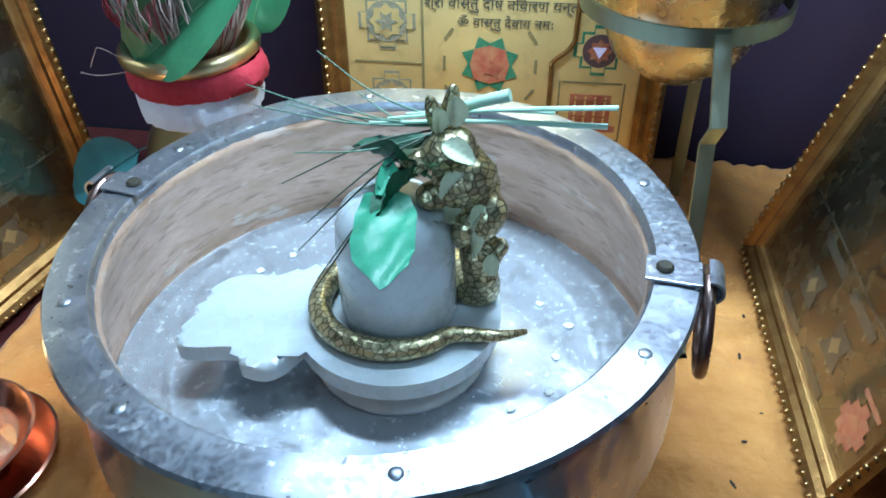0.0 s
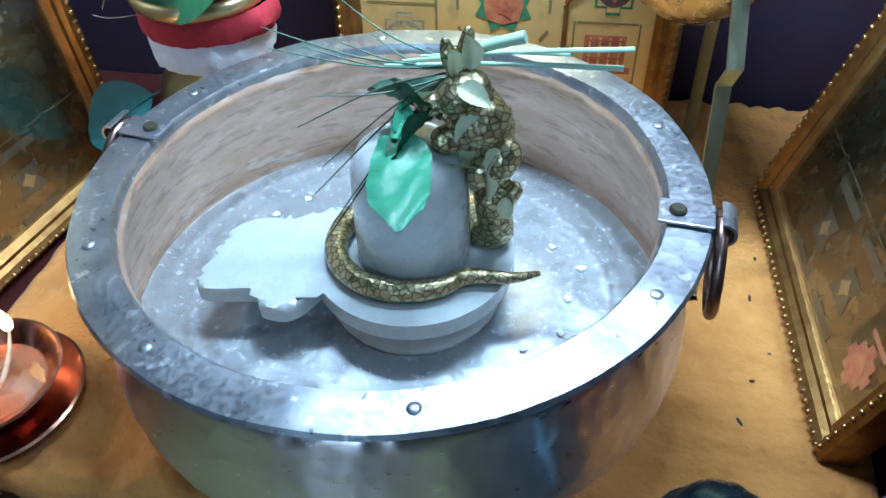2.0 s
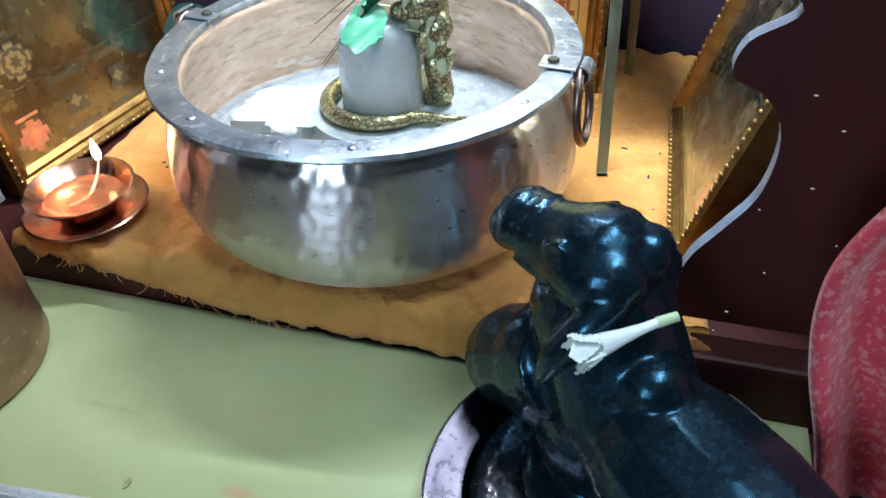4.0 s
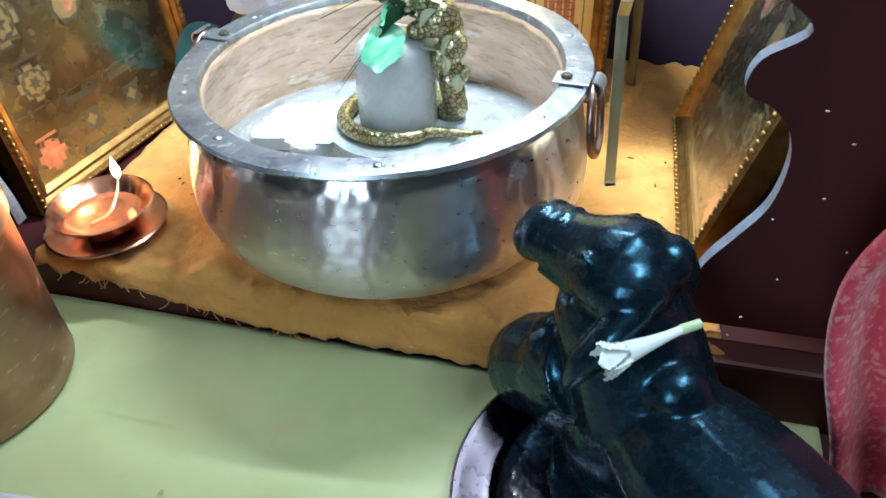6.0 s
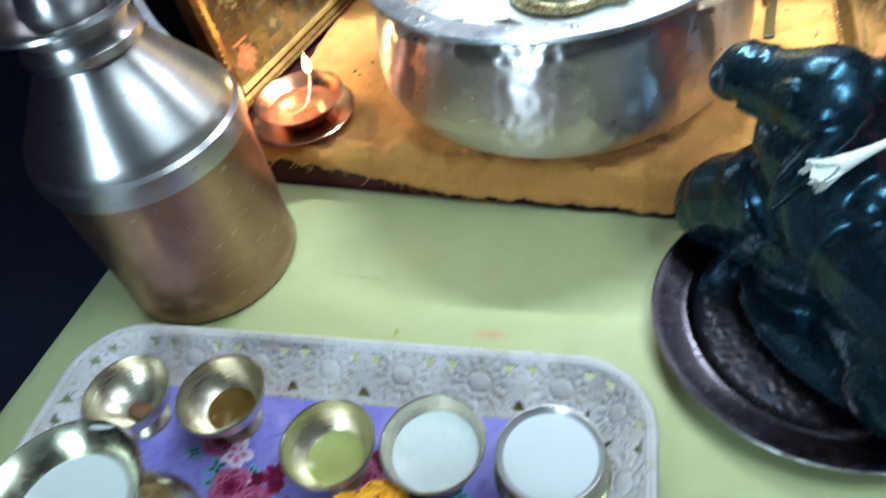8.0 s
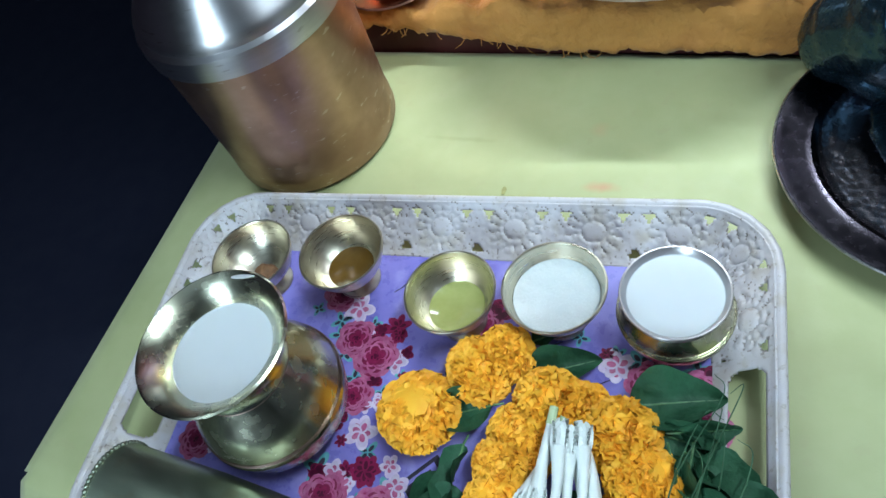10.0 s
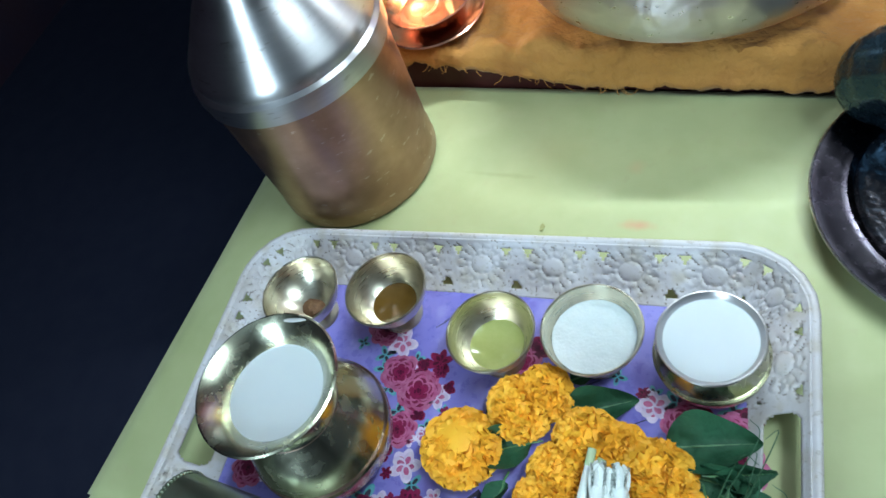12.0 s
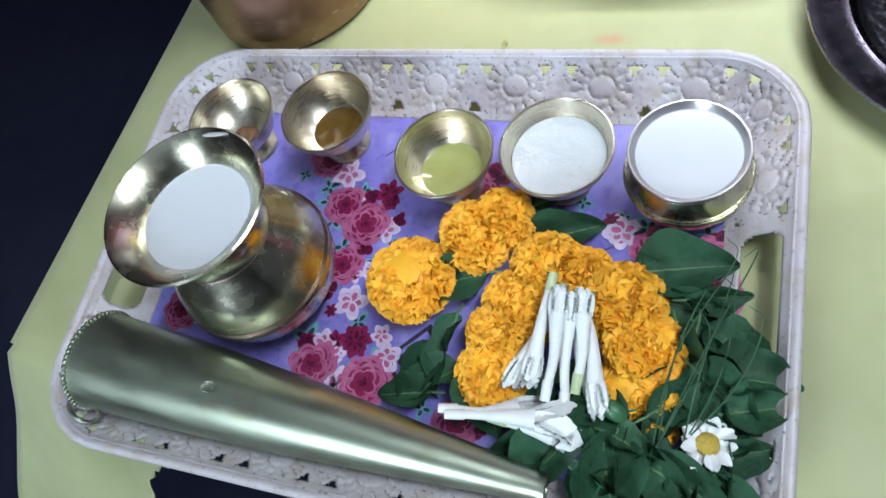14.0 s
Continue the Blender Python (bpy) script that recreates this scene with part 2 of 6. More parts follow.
M = dict(
    satin=mat("green_satin", (0.435, 0.46, 0.235), (0.385, 0.41, 0.20), 7, 0.5, bump=0.25, bscale=900, sheen=0.2, dist=0.0004),
    orange=mat("orange_cotton", (0.53, 0.265, 0.065), (0.42, 0.185, 0.04), 9, 0.9, bump=1.0, bscale=30, sheen=0.1, dist=0.013),
    wood=mat("dark_varnished_wood", (0.062, 0.017, 0.015), (0.042, 0.011, 0.011), 10, 0.45, spec=0.25, stretch=(1, 1, 0.15), bump=0.1),
    # light on the panel's cut thickness, put into a pale blue edge colour
    woodedge=mat("pale_lit_edge", (0.22, 0.27, 0.36), (0.12, 0.12, 0.16), 60, 0.5),
    backwall=mat("dark_blue_lining", (0.022, 0.015, 0.032), (0.030, 0.016, 0.026), 8, 0.7, bump=0.1, spec=0.25),
    floor=mat("dark_floor", (0.012, 0.014, 0.029), (0.016, 0.018, 0.034), 20, 0.9, bump=0.1, spec=0.1),
    paint=mat("wall_paint", (0.085, 0.085, 0.10), (0.065, 0.065, 0.08), 3, 0.8),
    white_paint=mat("ceiling_paint", (0.72, 0.73, 0.74), (0.66, 0.67, 0.69), 3, 0.8),
    tin=mat("hammered_tinned_metal", (0.80, 0.74, 0.74), (0.70, 0.64, 0.64), 14, 0.30, 1.0, bump=0.03, cells=90, rvar=0.03, stretch=(1, 1, 1.8), dist=0.002, aniso=0.9),
    tinrim=mat("worn_tinned_rim", (0.50, 0.52, 0.56), (0.36, 0.38, 0.42), 45, 0.40, 0.95, bump=0.3, bscale=70, dist=0.001, rvar=0.10),
    potin=mat("tinned_copper_inside", (0.54, 0.385, 0.285), (0.42, 0.285, 0.20), 22, 0.5, 0.3, bump=0.3, bscale=45, stretch=(1, 1, 3), dist=0.003),
    potfloor=mat("tinned_pot_floor", (0.56, 0.58, 0.61), (0.44, 0.46, 0.49), 40, 0.22, 0.85, bump=0.2, bscale=60, dist=0.0015),
    copper=mat("polished_copper", (0.84, 0.46, 0.33), (0.72, 0.36, 0.24), 30, 0.2, 1.0, bump=0.02, bscale=40, dist=0.001, rvar=0.03),
    brass=mat("brass", (0.70, 0.60, 0.36), (0.60, 0.49, 0.26), 20, 0.33, 1.0, rvar=0.03, aniso=0.4),
    bowlbrass=mat("pale_polished_brass", (0.80, 0.76, 0.56), (0.70, 0.65, 0.44), 20, 0.26, 1.0, rvar=0.04, aniso=0.4),
    oldbrass=mat("dull_brass", (0.40, 0.45, 0.34), (0.29, 0.33, 0.25), 14, 0.40, 1.0, rvar=0.08, aniso=0.25, bump=0.04, bscale=240, dist=0.0006, stretch=(1, 1, 0.3)),
    jugbrass=mat("polished_jug_brass", (0.60, 0.59, 0.45), (0.50, 0.49, 0.37), 14, 0.25, 1.0, rvar=0.05, aniso=0.35),
    snake=mat("cast_brass_scales", (0.58, 0.53, 0.32), (0.44, 0.39, 0.21), 60, 0.34, 0.85, bump=0.5, cells=210, dist=0.002, scales=210),
    cupmetal=mat("pale_brass", (0.74, 0.69, 0.56), (0.66, 0.60, 0.47), 16, 0.30, 1.0, rvar=0.05, aniso=0.4, bump=0.08, bscale=120, stretch=(0.3, 0.3, 4), dist=0.0006),
    cansteel=mat("spun_tinned_steel", (0.60, 0.58, 0.59), (0.48, 0.46, 0.47), 16, 0.34, 1.0, rvar=0.03, stretch=(0.3, 0.3, 3), aniso=0.7),
    canbody=mat("tarnished_copper_can", (0.52, 0.34, 0.26), (0.40, 0.25, 0.17), 9, 0.36, 1.0, rvar=0.06, stretch=(1, 1, 1.5), aniso=0.5, bump=0.06, bscale=60, dist=0.001),
    gold=mat("gilt_moulding", (0.36, 0.215, 0.065), (0.20, 0.10, 0.03), 70, 0.35, 0.9, bump=0.3, bscale=300, dist=0.001),
    goldbead=mat("gilt_bead", (0.40, 0.26, 0.10), (0.27, 0.16, 0.06), 70, 0.38, 1.0),
    foil=mat("gold_foil_sheet", (0.82, 0.62, 0.25), (0.70, 0.51, 0.18), 10, 0.38, 0.75, bump=0.06, bscale=60, dist=0.002),
    # same gold foil, coloured darker to carry the dark reflections in the side glass
    foildim=mat("dimmed_gold_foil_sheet", (0.27, 0.24, 0.145), (0.21, 0.18, 0.10), 9, 0.26, 1.0, bump=0.05, bscale=50, dist=0.002),
    foilline=mat("engraved_foil_pattern", (0.38, 0.30, 0.14), (0.28, 0.21, 0.09), 120, 0.36, 0.85, bump=0.3, bscale=400, dist=0.001),
    printdark=mat("dark_olive_print", (0.10, 0.085, 0.05), (0.06, 0.05, 0.03), 120, 0.4, 0.7),
    dullcopper=mat("dull_copper", (0.34, 0.24, 0.21), (0.25, 0.17, 0.15), 60, 0.35, 1.0),
    foildark=mat("etched_foil_line", (0.30, 0.24, 0.10), (0.22, 0.17, 0.07), 90, 0.45, 0.6),
    foilgrey=mat("embossed_grey_print", (0.22, 0.20, 0.13), (0.34, 0.30, 0.18), 200, 0.4, 0.5, bump=0.5, bscale=500),
    printred=mat("red_print", (0.36, 0.07, 0.04), (0.42, 0.20, 0.10), 160, 0.4, 0.5),
    printorange=mat("orange_print", (0.52, 0.25, 0.11), (0.40, 0.08, 0.05), 130, 0.4, 0.5),
    printgreen=mat("green_print", (0.05, 0.16, 0.09), (0.10, 0.26, 0.12), 200, 0.4, 0.5),
    printviolet=mat("violet_print", (0.10, 0.06, 0.07), (0.14, 0.08, 0.06), 200, 0.4, 0.5),
    ink=mat("dark_ink", (0.03, 0.03, 0.02), (0.06, 0.05, 0.03), 200, 0.5),
    marble=mat("white_marble", (0.54, 0.585, 0.60), (0.47, 0.53, 0.56), 14, 0.28, coat=0.25, sss=0.4, rvar=0.08),
    stone=mat("black_polished_stone", (0.004, 0.008, 0.012), (0.006, 0.011, 0.016), 40, 0.25, coat=0.0, bump=0.10, bscale=60, dist=0.0015, tint=(0.30, 0.66, 1.0), spec=1.0, rvar=0.08),
    # one plate, two colours: well lightened for highlights, flange darkened for dark reflections
    plate=mat("lightened_hammered_plate", (0.40, 0.36, 0.40), (0.30, 0.27, 0.30), 20, 0.25, 1.0, bump=0.5, cells=170, dist=0.0020, rvar=0.03),
    plateflange=mat("dark_reflection_plate", (0.055, 0.050, 0.060), (0.035, 0.03, 0.04), 20, 0.25, 1.0, bump=0.05, bscale=60, dist=0.001, rvar=0.05),
    platelip=mat("pale_worn_lip", (0.55, 0.54, 0.55), (0.36, 0.34, 0.36), 90, 0.3, 1.0),
    plastic=mat("white_moulded_plastic", (0.58, 0.56, 0.60), (0.52, 0.48, 0.48), 25, 0.35, sss=0.0, bump=0.1, bscale=300, dist=0.0005),
    # grime of the recesses plus painted shade for slots between the lace rays
    grime_and_shade=mat("grimy_shaded_plastic", (0.20, 0.17, 0.15), (0.36, 0.32, 0.31), 120, 0.5),
    liner=mat("violet_printed_liner", (0.21, 0.19, 0.60), (0.29, 0.26, 0.68), 18, 0.3),
    milk=mat("milk", (0.70, 0.73, 0.75), (0.68, 0.71, 0.73), 20, 0.15, sss=0.2, rvar=0.05),
    curd=mat("curd", (0.68, 0.71, 0.71), (0.63, 0.67, 0.67), 90, 0.25, bump=0.5, bscale=110, sss=0.2, dist=0.002),
    ghee=mat("greenish_oil", (0.38, 0.40, 0.12), (0.46, 0.47, 0.17), 40, 0.08, coat=0.5),
    honey=mat("brown_honey", (0.15, 0.085, 0.018), (0.11, 0.06, 0.012), 30, 0.06, coat=0.5),
    sugar=mat("brown_sugar_lump", (0.22, 0.115, 0.05), (0.13, 0.06, 0.03), 200, 0.7, bump=0.8, bscale=300),
    marigold=mat("marigold_petal", (1.0, 0.56, 0.04), (0.98, 0.45, 0.025), 60, 0.6, rand=0.10),
    cream=mat("creamy_wet_petal", (0.66, 0.70, 0.50), (0.50, 0.54, 0.34), 120, 0.3, sss=0.1, bump=0.3, bscale=200, dist=0.001),
    white=mat("white_petal", (0.86, 0.88, 0.87), (0.80, 0.84, 0.80), 90, 0.45),
    rib=mat("pale_leaf_rib", (0.12, 0.24, 0.10), (0.09, 0.19, 0.08), 90, 0.45),
    stem=mat("pale_green_stem", (0.58, 0.67, 0.42), (0.46, 0.58, 0.32), 90, 0.45, sss=0.1),
    yellow=mat("yellow_florets", (0.62, 0.46, 0.08), (0.5, 0.34, 0.05), 200, 0.7, bump=0.8, bscale=600),
    leaf=mat("dark_green_leaf", (0.040, 0.120, 0.058), (0.024, 0.080, 0.040), 40, 0.58, bump=0.6, bscale=120, rand=0.3, dist=0.003, spec=0.35),
    paleleaf=mat("pale_green_leaf", (0.10, 0.31, 0.19), (0.07, 0.25, 0.14), 50, 0.42, bump=0.4, bscale=120, dist=0.002),
    betel=mat("green_betel_leaf", (0.065, 0.19, 0.085), (0.045, 0.135, 0.06), 25, 0.36, bump=0.3, bscale=90, dist=0.002),
    teal=mat("dark_teal_leaf", (0.04, 0.14, 0.15), (0.02, 0.07, 0.08), 14, 0.4),
    grass=mat("grass_blade", (0.08, 0.18, 0.10), (0.04, 0.10, 0.05), 60, 0.5, rand=0.3),
    palegrass=mat("pale_grass_stalk", (0.50, 0.66, 0.52), (0.36, 0.54, 0.40), 60, 0.45),
    drygrass=mat("dark_dry_blade", (0.03, 0.05, 0.03), (0.05, 0.06, 0.03), 60, 0.6),
    husk=mat("coconut_husk", (0.26, 0.17, 0.13), (0.14, 0.08, 0.07), 60, 0.9, bump=0.9, bscale=300, stretch=(1, 1, 0.2)),
    fibre=mat("pale_fibre", (0.50, 0.42, 0.36), (0.30, 0.20, 0.18), 60, 0.8, rand=0.4),
    redfibre=mat("red_stained_fibre", (0.36, 0.05, 0.06), (0.20, 0.04, 0.05), 60, 0.8, rand=0.3),
    redcloth=mat("red_cotton", (0.34, 0.02, 0.035), (0.24, 0.012, 0.02), 30, 0.85, bump=0.6, bscale=400, dist=0.001),
    gauze=mat("white_gauze", (0.68, 0.70, 0.78), (0.55, 0.57, 0.66), 60, 0.9, bump=0.8, bscale=700, dist=0.001),
    brocade=mat("red_brocade", (0.80, 0.075, 0.12), (0.66, 0.05, 0.085), 70, 0.55, bump=0.7, bscale=180, sheen=0.3, dist=0.002),
    flame=mat("flame", (1.0, 0.62, 0.25), (1.0, 0.55, 0.2), 30, 0.5, emit=14.0),
    wick=mat("cotton_wick", (0.75, 0.68, 0.55), (0.5, 0.4, 0.3), 200, 0.9),
    oil=mat("lamp_oil", (0.75, 0.42, 0.22), (0.7, 0.36, 0.18), 30, 0.05, trans=0.85, ior=1.46, rvar=0.02),
    water=mat("cloudy_water", (0.93, 0.95, 0.97), (0.9, 0.93, 0.96), 10, 0.04, trans=0.89, ior=1.33, rvar=0.01, bump=0.05, bscale=40),
    glass=mat("picture_glass", (1, 1, 1), (1, 1, 1), 10, 0.05, trans=1.0, ior=1.5, rvar=0.02),
    rose=mat("rose_print", (0.10, 0.004, 0.035), (0.055, 0.003, 0.02), 200, 0.35, rand=0.35),
    rosepink=mat("pink_rose_print", (0.27, 0.014, 0.085), (0.18, 0.008, 0.055), 200, 0.35, rand=0.3),
    rosepale2=mat("light_rose_print", (0.40, 0.06, 0.19), (0.54, 0.19, 0.34), 200, 0.35, rand=0.25),
    rosepale=mat("pale_petal_print", (0.74, 0.66, 0.78), (0.60, 0.48, 0.72), 200, 0.35, rand=0.2),
    tealprint=mat("teal_leaf_print", (0.08, 0.30, 0.36), (0.18, 0.45, 0.48), 200, 0.35, rand=0.3),
    navy=mat("navy_print", (0.03, 0.028, 0.05), (0.05, 0.045, 0.07), 200, 0.35, rand=0.3),
    seed=mat("dark_seed", (0.03, 0.02, 0.015), (0.06, 0.03, 0.02), 300, 0.6),
    speck=mat("pale_speck", (0.6, 0.55, 0.5), (0.5, 0.45, 0.42), 300, 0.7),
    stain=mat("faint_red_stain", (0.49, 0.40, 0.21), (0.46, 0.45, 0.23), 90, 0.6),
    darkstain=mat("brown_smudge", (0.25, 0.24, 0.09), (0.4, 0.4, 0.16), 150, 0.6),
)

def flecks(material, scale, stretch, lo, hi, color, strength, detail=3.0, shift=0.0):
    """uneven patches, dashes or scratches of another colour over a material"""
    nt = material.node_tree
    N, L = nt.nodes, nt.links
    p = N["Principled BSDF"]
    before = p.inputs["Base Color"].links[0].from_socket
    tc = N.new("ShaderNodeTexCoord")
    mp = N.new("ShaderNodeMapping")
    mp.inputs["Location"].default_value = (shift, shift, shift)
    mp.inputs["Scale"].default_value = stretch
    L.new(tc.outputs["Object"], mp.inputs[0])
    nz = N.new("ShaderNodeTexNoise")
    nz.inputs["Scale"].default_value, nz.inputs["Detail"].default_value = scale, detail
    L.new(mp.outputs[0], nz.inputs["Vector"])
    rg = N.new("ShaderNodeMapRange")
    rg.inputs[1].default_value, rg.inputs[2].default_value = lo, hi
    rg.inputs[3].default_value, rg.inputs[4].default_value = 0.0, strength
    L.new(nz.outputs[0], rg.inputs[0])
    mx = N.new("ShaderNodeMix")
    mx.data_type = "RGBA"
    mx.inputs[7].default_value = (*color, 1)
    L.new(rg.outputs[0], mx.inputs[0])
    L.new(before, mx.inputs[6])
    L.new(mx.outputs[2], p.inputs["Base Color"])


flecks(M["satin"], 13, (1, 1, 1), 0.50, 0.68, (0.36, 0.39, 0.18), 0.6, 5)
flecks(M["satin"], 60, (1, 1, 1), 0.62, 0.70, (0.40, 0.40, 0.21), 0.5, 4, 3.0)
flecks(M["potin"], 30, (1, 1, 2.5), 0.50, 0.62, (0.42, 0.29, 0.19), 0.8)
flecks(M["potin"], 24, (1, 1, 2.0), 0.63, 0.67, (0.60, 0.52, 0.44), 0.6, 6, 4.0)
flecks(M["potin"], 45, (1, 1, 5), 0.56, 0.64, (0.24, 0.15, 0.10), 0.55, 4, 2.0)
flecks(M["tin"], 14, (1, 1, 0.6), 0.45, 0.66, (0.58, 0.50, 0.48), 0.5, 4)
flecks(M["tinrim"], 40, (1, 1, 1), 0.50, 0.66, (0.26, 0.28, 0.33), 0.75, 5)
flecks(M["tinrim"], 130, (1, 1, 1), 0.62, 0.68, (0.85, 0.88, 0.92), 0.7, 3, 3.0)
flecks(M["tinrim"], 210, (1, 1, 1), 0.68, 0.72, (0.10, 0.09, 0.09), 0.7, 2, 6.0)
flecks(M["potfloor"], 160, (1, 1, 1), 0.60, 0.66, (0.92, 0.94, 0.96), 0.8, 3)
flecks(M["potfloor"], 60, (1, 1, 1), 0.56, 0.64, (0.30, 0.30, 0.30), 0.7, 5, 3.0)
flecks(M["canbody"], 18, (1, 1, 1), 0.50, 0.66, (0.33, 0.20, 0.14), 0.7, 5)
flecks(M["canbody"], 120, (0.5, 0.5, 1.6), 0.66, 0.70, (0.76, 0.64, 0.56), 0.5, 3, 2.0)
flecks(M["cansteel"], 140, (0.4, 0.4, 2.2), 0.66, 0.70, (0.30, 0.26, 0.24), 0.5, 3, 2.0)
flecks(M["jugbrass"], 70, (1, 1, 1), 0.58, 0.70, (0.40, 0.37, 0.24), 0.3, 5)
flecks(M["jugbrass"], 260, (1, 1, 1), 0.70, 0.73, (0.86, 0.86, 0.80), 0.6, 2, 3.0)
flecks(M["oldbrass"], 60, (1, 1, 0.6), 0.55, 0.70, (0.30, 0.30, 0.20), 0.6, 5)
flecks(M["cupmetal"], 90, (1, 1, 3), 0.56, 0.70, (0.46, 0.42, 0.30), 0.6, 4)
flecks(M["plastic"], 45, (1, 1, 1), 0.52, 0.68, (0.42, 0.36, 0.27), 0.55, 6)
flecks(M["plastic"], 260, (1, 1, 1), 0.60, 0.68, (0.30, 0.25, 0.20), 0.5, 3, 4.0)
flecks(M["liner"], 34, (1, 1, 1), 0.56, 0.66, (0.36, 0.33, 0.72), 0.8, 4)
flecks(M["liner"], 26, (1, 1, 1), 0.58, 0.68, (0.17, 0.13, 0.48), 0.7, 4, 5.0)
flecks(M["foildim"], 34, (1, 1, 1), 0.52, 0.68, (0.24, 0.17, 0.07), 0.7, 6)
flecks(M["foil"], 40, (1, 1, 1), 0.56, 0.70, (0.48, 0.36, 0.15), 0.6, 6)
flecks(M["brocade"], 170, (1, 1, 1), 0.52, 0.60, (0.88, 0.38, 0.34), 0.6, 3)
flecks(M["orange"], 20, (1, 1, 1), 0.52, 0.66, (0.36, 0.15, 0.035), 0.55, 5)


def spot(material, at, r, color, strength):
    """a faint mark, for stains and for crease shade, with a soft uneven edge at a place of the cloth"""
    nt = material.node_tree
    N, L = nt.nodes, nt.links
    p = N["Principled BSDF"]
    before = p.inputs["Base Color"].links[0].from_socket
    tc = N.new("ShaderNodeTexCoord")
    mp = N.new("ShaderNodeMapping")
    mp.inputs["Location"].default_value = (-at[0] / r[0], -at[1] / r[1], 0)
    mp.inputs["Scale"].default_value = (1 / r[0], 1 / r[1], 0)
    L.new(tc.outputs["Object"], mp.inputs[0])
    ln = N.new("ShaderNodeVectorMath")
    ln.operation = "LENGTH"
    L.new(mp.outputs[0], ln.inputs[0])
    nz = N.new("ShaderNodeTexNoise")
    nz.inputs["Scale"].default_value = 90
    L.new(tc.outputs["Object"], nz.inputs["Vector"])
    ad = N.new("ShaderNodeMath")
    ad.operation = "MULTIPLY_ADD"
    ad.inputs[1].default_value = 0.9
    L.new(nz.outputs[0], ad.inputs[0])
    L.new(ln.outputs["Value"], ad.inputs[2])
    rg = N.new("ShaderNodeMapRange")
    rg.inputs[1].default_value, rg.inputs[2].default_value = 0.5, 1.4
    rg.inputs[3].default_value, rg.inputs[4].default_value = strength, 0.0
    L.new(ad.outputs[0], rg.inputs[0])
    mx = N.new("ShaderNodeMix")
    mx.data_type = "RGBA"
    mx.inputs[7].default_value = (*color, 1)
    L.new(rg.outputs[0], mx.inputs[0])
    L.new(before, mx.inputs[6])
    L.new(mx.outputs[2], p.inputs["Base Color"])


spot(M["satin"], (0.434, 0.1545), (0.022, 0.008), (0.50, 0.25, 0.14), 0.7)
# shade of a long crease, painted as a thin dark line in the satin
spot(M["satin"], (0.29, 0.20), (0.05, 0.004), (0.30, 0.31, 0.14), 0.5)
spot(M["satin"], (0.42, 0.22), (0.012, 0.012), (0.52, 0.36, 0.2), 0.4)
spot(M["satin"], (0.36, 0.07), (0.03, 0.012), (0.34, 0.35, 0.17), 0.4)
spot(M["satin"], (0.62, 0.02), (0.05, 0.03), (0.36, 0.36, 0.18), 0.4)
spot(M["satin"], (0.53, 0.24), (0.04, 0.012), (0.34, 0.35, 0.17), 0.5)

# ---- builders ----


def thing(name, at=(0, 0, 0), rz=0.0, label="", category="", group="", kind="", rx=0.0, ry=0.0):
    ob = new(name)
    ob.empty_display_size = 0.02
    ob.matrix_world = pose(*at, rx, ry, rz)
    return tagged(ob, label, category, group, kind)


def part(name, bm, material, parent=None, label="", smooth=True, m=None, sharp=45):
    bmesh.ops.recalc_face_normals(bm, faces=bm.faces[:])
    me = bpy.data.meshes.new(name)
    bm.to_mesh(me)
    bm.free()
    for mm in (material if isinstance(material, (list, tuple)) else [material]):
        me.materials.append(mm)
    if smooth:
        me.polygons.foreach_set("use_smooth", [True] * len(me.polygons))
        me.set_sharp_from_angle(angle=radians(sharp))
    ob = new(name, me)
    if parent:
        ob.parent = parent
    if m is not None:
        ob.matrix_basis = m
    if label:
        ob["label"] = label
    return ob


def again(ob, m):
    """another object on the same mesh under the same parent"""
    o = ob.copy()
    scene.collection.objects.link(o)
    o.matrix_basis = m
    return o


def lathe(profile, n=64, sx=1.0, sy=1.0, jitter=0.0):
    bm = bmesh.new()
    rings = []
    for r, z in profile:
        if r < 1e-5:
            rings.append([bm.verts.new((0, 0, z))])
        else:
            rings.append([bm.verts.new((sx * r * math.cos(2 * math.pi * i / n), sy * r * math.sin(2 * math.pi * i / n),
                                        z + (jitter * noise.noise(Vector((r * 9, 7 * math.cos(2 * math.pi * i / n), 7 * math.sin(2 * math.pi * i / n)))) if jitter else 0)))
                          for i in range(n)])
    for a, b in zip(rings, rings[1:]):
        for i in range(n):
            j = (i + 1) % n
            if len(a) == 1 and len(b) == 1:
                continue
            if len(a) == 1:
                bm.faces.new((a[0], b[i], b[j]))
            elif len(b) == 1:
                bm.faces.new((a[i], b[0], a[j]))
            else:
                bm.faces.new((a[i], b[i], b[j], a[j]))
    return bm


def curve_points(pts, n):
    """Catmull-Rom through the points"""
    P = [Vector(p) for p in pts]
    P = [2 * P[0] - P[1]] + P + [2 * P[-1] - P[-2]]
    out = []
    segs = len(P) - 3
    for k in range(n + 1):
        u = k / n * segs
        i = min(int(u), segs - 1)
        t = u - i
        a, b, c, d = P[i:i + 4]
        out.append(0.5 * ((2 * b) + (c - a) * t + (2 * a - 5 * b + 4 * c - d) * t * t + (3 * b - a - 3 * c + d) * t ** 3))
    return out


